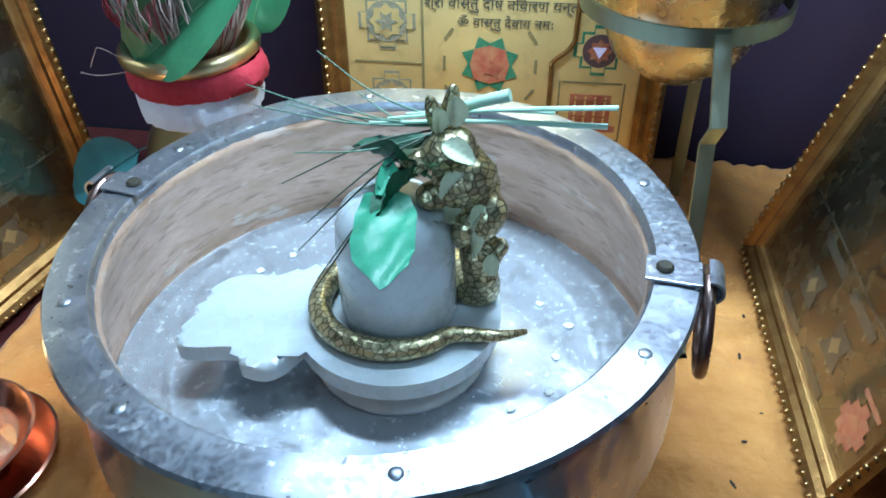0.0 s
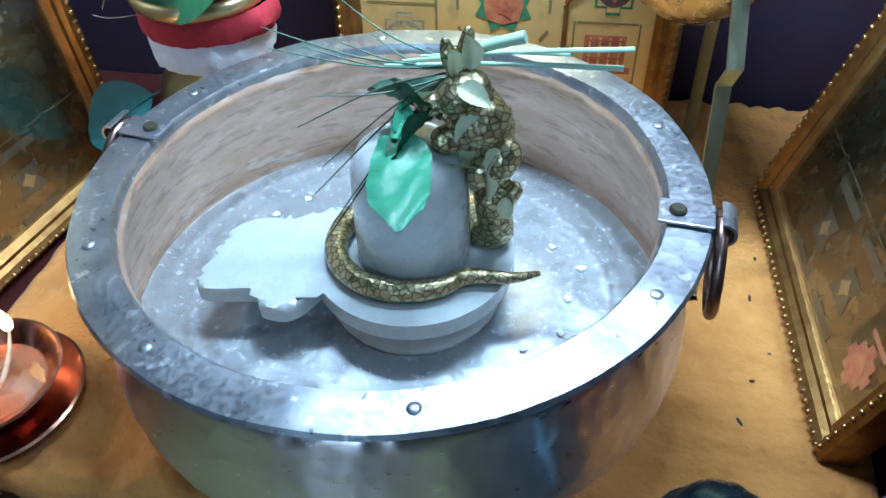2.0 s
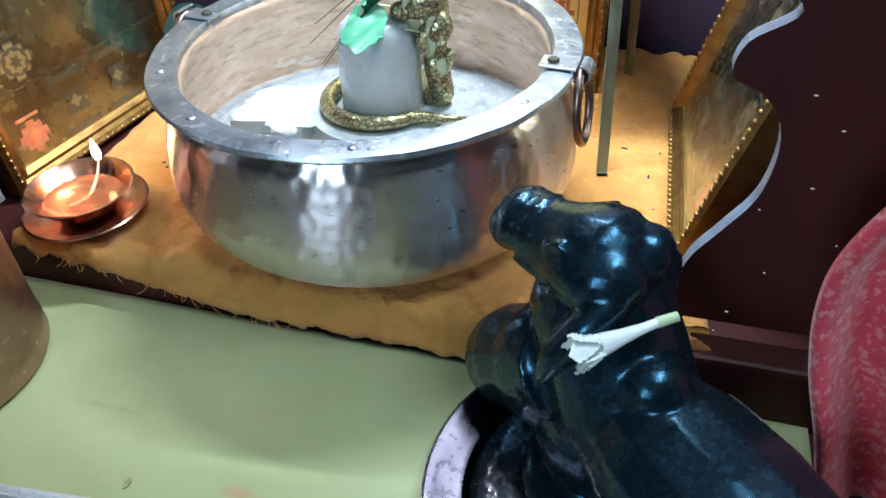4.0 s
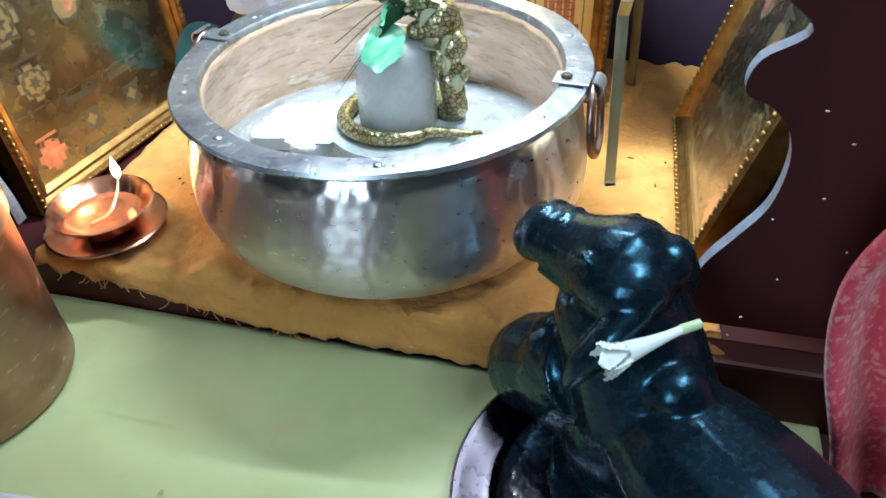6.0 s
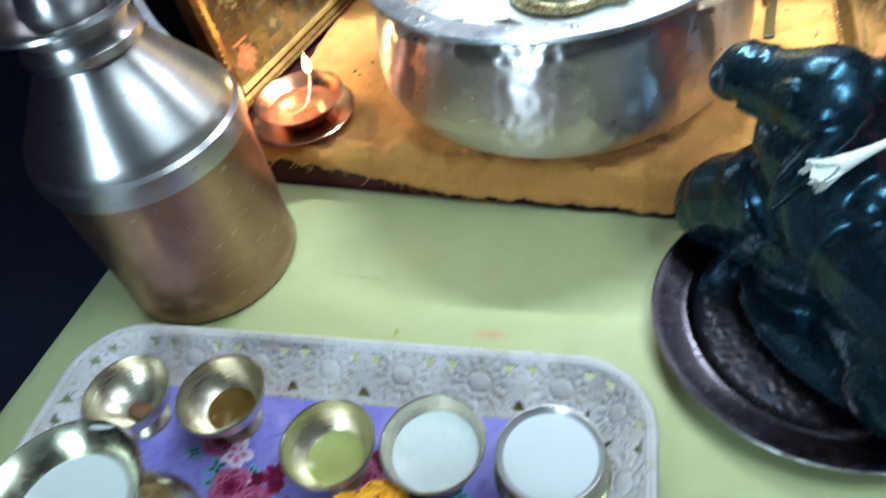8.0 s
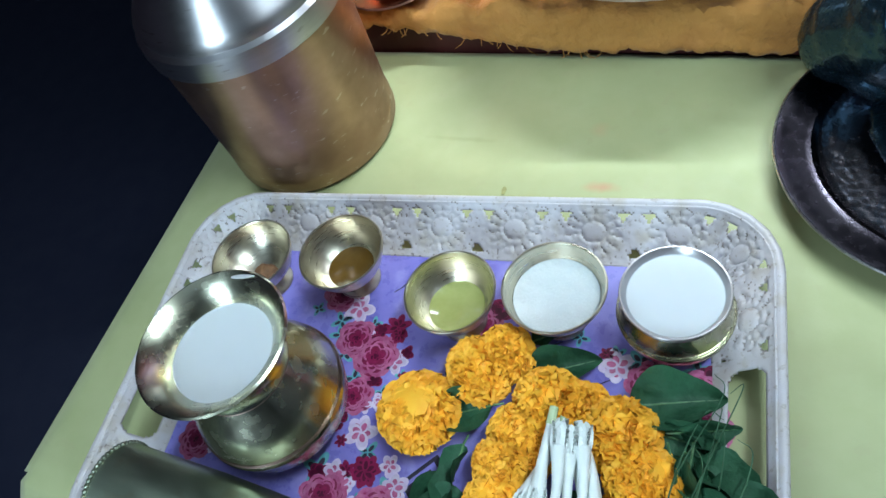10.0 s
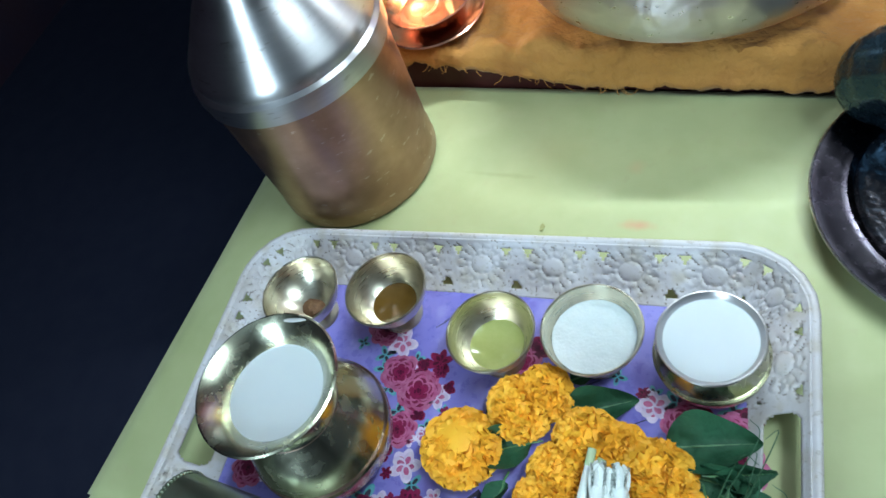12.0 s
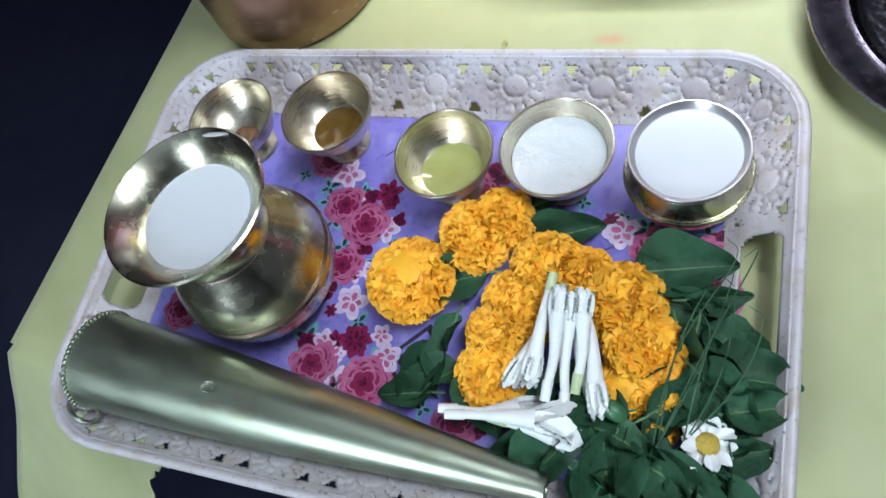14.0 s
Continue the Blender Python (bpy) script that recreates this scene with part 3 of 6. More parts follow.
def tube(pts, radius, n=24, k=10, bm=None, flat=1.0):
    """a round bar along a curve; radius: number or list of numbers along it"""
    bm = bm or bmesh.new()
    path = curve_points(pts, n) if len(pts) > 2 else [Vector(pts[0]).lerp(Vector(pts[1]), i / n) for i in range(n + 1)]
    rad = radius if isinstance(radius, (list, tuple)) else [radius]
    rings, up = [], Vector((0, 0, 1))
    for i, p in enumerate(path):
        d = (path[min(i + 1, n)] - path[max(i - 1, 0)]).normalized()
        s = d.cross(up)
        s = s.normalized() if s.length > 0.05 else d.cross(Vector((0, 1, 0))).normalized()
        w = s.cross(d).normalized()
        f = i / n * (len(rad) - 1)
        q = min(int(f), max(len(rad) - 2, 0))
        r = rad[0] if len(rad) == 1 else rad[q] + (rad[q + 1] - rad[q]) * (f - q)
        rings.append([bm.verts.new(p + r * (math.cos(2 * math.pi * j / k) * s + flat * math.sin(2 * math.pi * j / k) * w)) for j in range(k)])
    for a, b in zip(rings, rings[1:]):
        for j in range(k):
            bm.faces.new((a[j], a[(j + 1) % k], b[(j + 1) % k], b[j]))
    bm.faces.new(rings[0][::-1])
    bm.faces.new(rings[-1])
    return bm


def box(x0, x1, y0, y1, z0, z1, bevel=0.0, bm=None):
    own = bm is None
    bm = bm or bmesh.new()
    v = [bm.verts.new((x, y, z)) for z in (z0, z1) for y in (y0, y1) for x in (x0, x1)]
    for f in ((0, 1, 3, 2), (4, 6, 7, 5), (0, 4, 5, 1), (2, 3, 7, 6), (0, 2, 6, 4), (1, 5, 7, 3)):
        bm.faces.new([v[i] for i in f])
    if bevel and own:
        bmesh.ops.bevel(bm, geom=bm.edges[:], offset=bevel, segments=2, profile=0.6, affect="EDGES")
    return bm


def ball(at, r, bm=None, m=None, u=16, v=10):
    """an ellipsoid; r: number or three radii; m: turn"""
    bm = bm or bmesh.new()
    r = r if isinstance(r, (tuple, list)) else (r, r, r)
    mm = Matrix.Translation(at) @ (m or Matrix()) @ Matrix.Diagonal((*r, 1))
    bmesh.ops.create_uvsphere(bm, u_segments=u, v_segments=v, radius=1, matrix=mm)
    return bm


def slab(outline, z0, z1, bevel=0.0, bm=None):
    """a flat plate from a plan outline, with thickness"""
    own = bm is None
    bm = bm or bmesh.new()
    lo = [bm.verts.new((x, y, z0)) for x, y in outline]
    hi = [bm.verts.new((x, y, z1)) for x, y in outline]
    n = len(outline)
    bm.faces.new(lo[::-1])
    top = bm.faces.new(hi)
    for i in range(n):
        bm.faces.new((lo[i], lo[(i + 1) % n], hi[(i + 1) % n], hi[i]))
    if bevel and own:
        bmesh.ops.bevel(bm, geom=[e for e in top.edges], offset=bevel, segments=3, profile=0.6, affect="EDGES")
    return bm


def leaf_mesh(length, width, droop=0.2, fold=0.15, curl=0.0, bm=None, m=None, wave=0.0, tip=0.55, seed=0, broad=False):
    """a leaf from its stalk at the origin along +x, with a midrib crease, thickness by two skins"""
    bm = bm or bmesh.new()
    m = m or Matrix()
    nu, nv = 14, 6
    for side, dz in ((0, 0.0), (1, -0.0005)):
        grid = []
        for i in range(nu + 1):
            t = i / nu
            w = width * 0.5 * (math.sin(math.pi * t ** tip) ** 0.8 if 0 < t < 1 else 0.0) + 0.0004
            if broad:
                w = width * 0.5 * min(1, 0.75 + t) * min(1, (1 - t) * 4.2) + 0.0004
            row = []
            for j in range(-nv // 2, nv // 2 + 1):
                s = j / (nv / 2)
                z = abs(s) * w * fold * 2 - droop * length * t * t + curl * length * s * s * 0.2 * math.sin(math.pi * t)
                z += wave * length * math.sin(t * 11 + s * 2 + seed) * abs(s) + 0.0006 * math.cos(t * 40 - abs(s) * 6)
                row.append(bm.verts.new(m @ Vector((length * t, s * w, z + dz))))
            grid.append(row)
        for a, b in zip(grid, grid[1:]):
            for j in range(nv):
                q = (a[j], b[j], b[j + 1], a[j + 1])
                bm.faces.new(q if side == 0 else q[::-1])
    return bm


def leaf_thing(name, m, material, rib, label, group, length, width, droop, fold, curl, **more):
    """a leaf as a thing: blade and raised midrib"""
    t = thing(name, (0, 0, 0), 0, label, "leaf", group)
    t.matrix_world = m
    part("blade", leaf_mesh(length, width, droop, fold, curl, **more), material, t, sharp=80)
    line = [(length * u, 0, -droop * length * u * u + 0.0006 * math.cos(u * 40) + 0.0003) for u in (k / 12 for k in range(12))]
    part("midrib", tube([(-0.008, 0, -0.001)] + line, [0.0009, 0.0008, 0.0005, 0.0002], 26, 6), rib, t, "paler midrib and stalk")
    return t


def rot(rx=0, ry=0, rz=0):
    return pose(0, 0, 0, rx, ry, rz)

# ---- room ----
part("floor", box(-2.0, 2.0, -2.0, 1.6, -0.50, -0.45), M["floor"], smooth=False)["kind"] = "structure"
for nm, b in (("wall_north", (-2.0, 2.0, 1.6, 1.7, -0.45, 2.0)), ("wall_south", (-2.0, 2.0, -2.1, -2.0, -0.45, 2.0)),
              ("wall_east", (2.0, 2.1, -2.0, 1.6, -0.45, 2.0)), ("wall_west", (-2.1, -2.0, -2.0, 1.6, -0.45, 2.0)), ("ceiling", (-2.0, 2.0, -2.0, 1.6, 2.0, 2.1))):
    tagged(part(nm, box(*b), M[{"ceiling": "white_paint", "wall_west": "backwall"}.get(nm, "paint")], smooth=False), "plain painted room surface", "ceiling" if nm == "ceiling" else "wall", kind="structure")
tagged(bpy.data.objects["floor"], "dark floor beside the low table", "floor", kind="structure")

# ---- low table with its cloth ----
TURN_T = -4.5
table = thing("low_table", (0, 0, 0), 0, "low wooden table in front of the shrine", "table")
tm = pose(-0.49, 0.0, 0, 0, 0, TURN_T)
part("tabletop", box(0.012, 1.0, -0.195, 0.315, -0.03, -0.005, 0.003), M["wood"], table, m=tm, smooth=False)
for lx in (0.05, 0.95):
    for ly in (-0.15, 0.28):
        part("leg", box(lx - 0.02, lx + 0.02, ly - 0.02, ly + 0.02, -0.45, -0.0302, 0.003), M["wood"], table, m=tm, smooth=False)


def cloth_sheet():
    """satin sheet over the table: flat on top, hanging at the side and, torn short, at the front"""
    bm = bmesh.new()
    nx, ny = 130, 96
    fr = -0.205

    def torn_at(t):
        return 0.185 + 0.012 * noise.noise(Vector((t * 40, 0, 0))) + 0.005 * noise.noise(Vector((t * 150, 4, 0))) + 0.35 * (t - fr)

    grid, gone = [], {}
    for i in range(nx + 1):
        row = []
        for j in range(ny + 1):
            s = -0.16 + i / nx * 1.00          # along the width, negative hangs
            t = -0.420 + j / ny * 0.740        # along the depth
            if t < fr - 0.004:
                gone[(i, j)] = s > torn_at(t)
                s = min(s, torn_at(t))
            x, y, z = s, t, 0.0
            if s < 0:
                x, z = -0.004 - 0.01 * noise.noise(Vector((t * 9, 0, 1))) * min(1, -s * 8), s
            if t < fr:
                drop = fr - t
                crease = 0.006 * math.sin(s * 34) + 0.010 * noise.noise(Vector((s * 22, t * 9, 6)))
                y, z = fr - 0.003 - 0.66 * drop - crease * min(1, drop * 9), min(z, 0) - 0.8 * drop
                x -= 0.34 * drop * max(0.0, 1 - s / 0.22)
            if s >= 0 and t >= fr:
                z = 0.0012 * noise.noise(Vector((s * 11, t * 16, 3))) + 0.0005 * noise.noise(Vector((s * 40, t * 25, 1))) - 0.0016
                z -= 0.004 * max(0, 1 - min(s, t - fr) / 0.008) ** 2
            row.append(bm.verts.new((x, y, z)))
        grid.append(row)
    for i in range(nx):
        for j in range(ny):
            s = -0.16 + i / nx * 1.00
            t = -0.420 + j / ny * 0.740
            if not gone.get((i, j)) and not gone.get((i, j + 1)) and not (s < 0 and t < -0.207):
                bm.faces.new((grid[i][j], grid[i + 1][j], grid[i + 1][j + 1], grid[i][j + 1]))
    for v in [v for v in bm.verts if not v.link_faces]:
        bm.verts.remove(v)
    return bm


sheet = part("tablecloth", cloth_sheet(), M["satin"], None, m=tm, sharp=60)
sd = sheet.modifiers.new("thick", "SOLIDIFY")
sd.thickness, sd.offset = 0.001, -1
tagged(sheet, "pale yellow-green satin cloth spread over the low table", "tablecloth")


def blotch(name, at, r, material, label, seed=0, z=0.0004):
    out = [((r[0] * (1 + 0.45 * noise.noise(Vector((math.cos(a) * 2, math.sin(a) * 2, seed)))) * math.cos(a)),
            (r[1] * (1 + 0.45 * noise.noise(Vector((math.cos(a) * 2 + 5, math.sin(a) * 2, seed)))) * math.sin(a))) for a in (k * math.pi / 12 for k in range(24))]
    return tagged(part(name, slab(out, 0, z), material, None, m=pose(*at)), label, "stain")


blotch("brown_mark", (-0.132, 0.113, -0.0004), (0.0022, 0.0045), M["darkstain"], "small brown mark on the satin cloth", 2)

# ---- the shrine: platform, back, sides, scalloped front panels ----
SH = -4.0
sm = pose(-0.06, 0.292, 0, 0, 0, SH)
Z = 0.047   # top of the platform
shrine = thing("home_shrine", (-0.06, 0.292, 0), SH, "dark varnished wooden home shrine with scalloped front panels", "shrine")
part("platform", box(-0.42, 0.45, 0.0, 0.50, -0.02, Z - 0.004, 0.002), M["wood"], shrine, smooth=False)
part("back_panel", box(-0.42, 0.45, 0.502, 0.52, Z - 0.003, 0.80), M["backwall"], shrine, "dark blue-black lining", smooth=False)
for nm, x0, x1 in (("side_panel", -0.435, -0.422), ("side_panel", 0.452, 0.466)):
    part(nm, box(x0, x1, 0.0, 0.50, -0.02, 0.80), M["backwall"], shrine, smooth=False)
part("roof_panel", box(-0.435, 0.466, -0.03, 0.52, 0.802, 0.82), M["wood"], shrine, smooth=False)
part("legs_board", box(-0.42, 0.45, 0.01, 0.49, -0.45, -0.022), M["wood"], shrine, smooth=False)

EDGE = [(0.322, 0.55), (0.300, 0.50), (0.322, 0.455), (0.300, 0.425), (0.302, 0.395), (0.328, 0.366), (0.306, 0.345), (0.304, 0.330), (0.328, 0.307), (0.304, 0.287), (0.300, 0.265),
        (0.318, 0.256), (0.332, 0.240), (0.338, 0.215), (0.334, 0.180), (0.318, 0.150), (0.302, 0.122), (0.294, 0.09), (0.292, 0.062)]


def front_panel(sign):
    pts = curve_points([(x, 0, z) for x, z in EDGE], 90)
    bm = bmesh.new()
    for y0, y1 in ((-0.012, 0.0),):
        a = [bm.verts.new((sign * p.x, y0, p.z)) for p in pts]
        b = [bm.verts.new((sign * p.x, y1, p.z)) for p in pts]
        c = [bm.verts.new((sign * 0.465, y0, p.z)) for p in pts]
        d = [bm.verts.new((sign * 0.465, y1, p.z)) for p in pts]
        for i in range(len(pts) - 1):
            bm.faces.new((a[i], c[i], c[i + 1], a[i + 1]))
            bm.faces.new((b[i], b[i + 1], d[i + 1], d[i]))
            f = bm.faces.new((a[i], a[i + 1], b[i + 1], b[i]))
            f.material_index = 1
            bm.faces.new((c[i], d[i], d[i + 1], c[i + 1]))
        bm.faces.new((a[0], b[0], d[0], c[0]))
        bm.faces.new((a[-1], c[-1], d[-1], b[-1]))
    return bm


for sgn in (1, -1):
    part("front_panel", front_panel(sgn), [M["wood"], M["woodedge"]], shrine, "dark wood, scalloped edge coloured pale for the light on it", m=pose(sgn * 0.020, 0.030, 0.006), smooth=False)
    x0, x1 = sorted((sgn * 0.335, sgn * 0.465))
    part("base_moulding", box(x0, x1, -0.012, 0.016, -0.018, 0.056, 0.004), M["wood"], shrine, smooth=False)


def orange_cloth():
    bm = bmesh.new()
    nx, ny = 150, 90
    grid = []
    for i in range(nx + 1):
        s = i / nx
        x = -0.285 + 0.635 * s
        fringe = 0.006 * noise.noise(Vector((x * 60, 0, 0))) + 0.004 * noise.noise(Vector((x * 160, 2, 0)))
        hang = 0.006 + 0.034 * min(1, max(0, (x + 0.27) / 0.22)) ** 1.2 + fringe
        row = []
        for j in range(ny + 1):
            t = j / ny
            d = -hang + (0.49 + hang) * t
            x = -0.285 + (0.635 + 0.085 * max(0, d - 0.06)) * s if d < 0.3 else -0.285 + (0.635 + 0.085 * 0.24 + 0.3 * (d - 0.3)) * s
            fold = 0.0075 * noise.noise(Vector((x * 16 + d * 6, d * 12, 5))) + 0.0055 * noise.noise(Vector((x * 40 + d * 26, d * 44, 8)))
            near = max(0, 1 - abs(d) / 0.05)
            back = max(0, (d - 0.36) / 0.13) * max(0, min(1, (x - 0.12) / 0.05))
            if d < 0:
                row.append(bm.verts.new((x, -0.004 - 0.7 * abs(fold) - 0.12 * (-d), Z + d + fold * 0.4)))
            else:
                z = Z + 0.0005 + abs(fold) * (0.45 + 1.9 * near) + back * (0.010 + 0.012 * abs(noise.noise(Vector((x * 40, d * 25, 2)))))
                row.append(bm.verts.new((x, d - 0.003 * near, z)))
        grid.append(row)
    for a, b in zip(grid, grid[1:]):
        for j in range(ny):
            bm.faces.new((a[j], b[j], b[j + 1], a[j + 1]))
    return bm


oc = part("orange_cloth", orange_cloth(), M["orange"], None, m=sm, sharp=70)
sd = oc.modifiers.new("thick", "SOLIDIFY")
sd.thickness, sd.offset = 0.0008, 1
tagged(oc, "crumpled orange cotton cloth with a frayed edge on the platform", "cloth")
fr = thing("frayed_threads", label="loose orange threads at the torn cloth edge", category="thread")
rng = random.Random(4)
for k in range(26):
    x = rng.uniform(-0.27, 0.0)
    hang = 0.006 + 0.034 * min(1, max(0, (x + 0.27) / 0.22)) ** 1.2
    p = sm @ Vector((x, -0.009, Z - hang + 0.004))
    a = rng.uniform(-1, 1)
    L = rng.uniform(0.006, 0.018)
    part("thread", tube([p, p + Vector((a * L * 0.4, -0.002, -L * 0.5)), p + Vector((a * L, -0.003, -L * 0.8))], 0.0004, 6, 4), M["orange"], fr)

rng = random.Random(9)
for k, (x, y) in enumerate(((0.249, 0.50), (-0.254, 0.444), (-0.262, 0.452), (-0.245, 0.47), (0.235, 0.42), (0.262, 0.545), (0.225, 0.55), (-0.235, 0.425), (-0.225, 0.50), (0.22, 0.385), (0.252, 0.445))):
    sd = tagged(part("seed", ball((0, 0, 0), (0.0022 if k % 3 else 0.004, 0.0012, 0.001), None, None, 8, 5), M["seed"], None, m=pose(x, y, Z + 0.0025, 0, 0, rng.uniform(0, 180))),
                "tiny dark seed lying on the orange cloth", "seed", "seeds on the cloth")

# ---- picture frames ----


def flat_poly(pts, mat_, parent, y, name="print", label=""):
    """a thin printed shape in the frame's plane (x across, z up)"""
    bm = bmesh.new()
    f = [bm.verts.new((x, y, z)) for x, z in pts]
    b = [bm.verts.new((x, y + 0.0003, z)) for x, z in pts]
    bm.faces.new(f)
    n = len(pts)
    for i in range(n):
        bm.faces.new((f[i], b[i], b[(i + 1) % n], f[(i + 1) % n]))
    return part(name, bm, mat_, parent, label, smooth=False)


def star(cx, cz, r0, r1, n, turn=0.0, sx=1.0):
    return [(cx + sx * (r0 if k % 2 == 0 else r1) * math.cos(turn + k * math.pi / n), cz + (r0 if k % 2 == 0 else r1) * math.sin(turn + k * math.pi / n)) for k in range(2 * n)]


def rect(cx, cz, w, h):
    return [(cx - w / 2, cz - h / 2), (cx + w / 2, cz - h / 2), (cx + w / 2, cz + h / 2), (cx - w / 2, cz + h / 2)]


def gate(cx, cz, s):
    """a square with a step out at the middle of each side"""
    a, b = s * 0.36, s * 0.5
    g = s * 0.14
    q = [(g, b), (g, a), (a, a), (a, g), (b, g)]
    pts = []
    for k in range(4):
        for x, z in q if k % 2 == 0 else q:
            c, d = math.cos(-k * math.pi / 2), math.sin(-k * math.pi / 2)
            pts.append((cx + c * x - d * z, cz + d * x + c * z))
    return pts


def yantra(parent, cx, cz, s, style, y, dimmed=False):
    e = 0.0006
    # side sheets get darker inks, painting in the dark reflections over them
    pale = M["foilline" if dimmed else "foil"]
    deep = M["printdark" if dimmed else "foilgrey"]
    block = M["printdark" if dimmed else "navy"]
    ring = lambda r, n=28: [(cx + r * math.cos(2 * math.pi * k / n), cz + r * math.sin(2 * math.pi * k / n)) for k in range(n)]
    if style == "star":
        flat_poly(star(cx, cz, s * 0.55, s * 0.40, 8, math.pi / 8), M["printdark" if dimmed else "printgreen"], parent, y - e)
        flat_poly(star(cx, cz, s * 0.40, s * 0.36, 4, math.pi / 4), M["foilline" if dimmed else "printorange"], parent, y - 2 * e)
        flat_poly(star(cx + s * 0.08, cz - s * 0.08, s * 0.2, s * 0.1, 4, 0.4), M["printred"], parent, y - 3 * e)
    elif style == "grey":
        flat_poly(gate(cx, cz, s), deep, parent, y - e)
        flat_poly(gate(cx, cz, s * 0.9), pale, parent, y - 2 * e)
        flat_poly(ring(s * 0.36), deep, parent, y - 3 * e)
        flat_poly(star(cx, cz, s * 0.31, s * 0.24, 8), pale, parent, y - 4 * e)
        flat_poly(star(cx, cz, s * 0.2, s * 0.1, 6), deep, parent, y - 5 * e)
    elif style == "green":
        flat_poly(gate(cx, cz, s), M["printdark" if dimmed else "printgreen"], parent, y - e)
        flat_poly(gate(cx, cz, s * 0.86), pale, parent, y - 2 * e)
        flat_poly(ring(s * 0.33), M["printviolet"], parent, y - 3 * e)
        flat_poly(star(cx, cz, s * 0.24, s * 0.17, 8), M["printred"], parent, y - 4 * e)
        flat_poly([(cx - s * 0.13, cz + s * 0.08), (cx + s * 0.13, cz + s * 0.08), (cx, cz - s * 0.14)], M["foilline" if dimmed else "rosepale"], parent, y - 5 * e)
    elif style == "pink":
        flat_poly(star(cx, cz, s * 0.5, s * 0.38, 8), block, parent, y - e)
        flat_poly(star(cx, cz, s * 0.38, s * 0.28, 8, 0.4), M["printviolet"], parent, y - 2 * e)
        flat_poly(star(cx, cz, s * 0.22, s * 0.12, 8), M["printred"], parent, y - 3 * e)
    elif style == "yellow":
        flat_poly(rect(cx, cz, s * 1.2, s * 1.2), M["printviolet"], parent, y - e)
        flat_poly(star(cx, cz, s * 0.46, s * 0.40, 12), M["ink"], parent, y - 2 * e)
        flat_poly(ring(s * 0.38), pale, parent, y - 3 * e)
    elif style == "blue":
        flat_poly(rect(cx, cz, s * 1.1, s * 1.1), M["printviolet"], parent, y - e)
        flat_poly(star(cx, cz, s * 0.5, s * 0.4, 8), block, parent, y - 2 * e)
        flat_poly(star(cx, cz, s * 0.3, s * 0.2, 6), M["printgreen"], parent, y - 3 * e)
    elif style == "lattice":
        flat_poly(rect(cx, cz, s, s * 0.9), M["printorange"], parent, y - e)
        for k in range(4):
            flat_poly(rect(cx - s * 0.36 + k * s * 0.24, cz, s * 0.05, s * 0.8), M["foil"], parent, y - 2 * e)
            flat_poly(rect(cx, cz - s * 0.33 + k * s * 0.22, s * 0.9, s * 0.04), M["printred"], parent, y - 3 * e)
    elif style == "block":
        flat_poly([(cx - s * 0.3, cz + s * 0.3), (cx + s * 0.35, cz + s * 0.3), (cx + s * 0.25, cz), (cx + s * 0.4, cz - s * 0.32), (cx - s * 0.38, cz - s * 0.32), (cx - s * 0.22, cz)], block, parent, y - e)
        flat_poly(star(cx, cz, s * 0.2, s * 0.12, 4), pale, parent, y - 2 * e)
    elif style == "red":
        flat_poly(gate(cx, cz, s), M["printred"], parent, y - e)
        flat_poly(star(cx, cz, s * 0.3, s * 0.2, 4), M["printorange"], parent, y - 2 * e)


def picture_frame(at, rz, lean, w, h, label, foil):
    f = thing("picture_frame", at, rz, label, "picture frame", "gilt picture frames", rx=0)
    f.matrix_world = pose(*at, 0, 0, rz) @ pose(0, 0, 0, lean)
    b = 0.022
    part("backboard", box(0.004, w - 0.004, 0.004, 0.010, 0.004, h - 0.004), M["wood"], f, smooth=False)
    part("gold_sheet", box(b * 0.7, w - b * 0.7, 0.0015, 0.0035, b * 0.7, h - b * 0.7), M[foil], f, "engraved gold foil sheet", smooth=False)
    prof = [(0, 0.012), (0, -0.010), (0.005, -0.014), (0.010, -0.011), (0.013, -0.007), (0.017, -0.008), (b, -0.002), (b, 0.002), (b, 0.012)]
    for side in range(4):
        bm = bmesh.new()
        L = w if side % 2 == 0 else h
        rows = []
        for s0 in (0, 1):
            rows.append([bm.verts.new(((d if s0 == 0 else L - d), y, d)) for d, y in prof])
        for i in range(len(prof) - 1):
            bm.faces.new((rows[0][i], rows[1][i], rows[1][i + 1], rows[0][i + 1]))
        mm = [Matrix(), pose(w, 0, 0, 0, -90, 0), pose(w, 0, h, 0, 180, 0), pose(0, 0, h, 0, 90, 0)][side]
        part("moulding", bm, M["gold"], f, m=mm, smooth=False)
        beads = bmesh.new()
        n = int(L / 0.0085)
        for k in range(n):
            ball((0.004 + (k + 0.5) * (L - 0.008) / n, -0.013, 0.0052), 0.0026, beads, None, 8, 6)
        part("beading", beads, M["goldbead"], f, "row of small gilt beads", m=mm)["kind"] = "stuff"
    return f


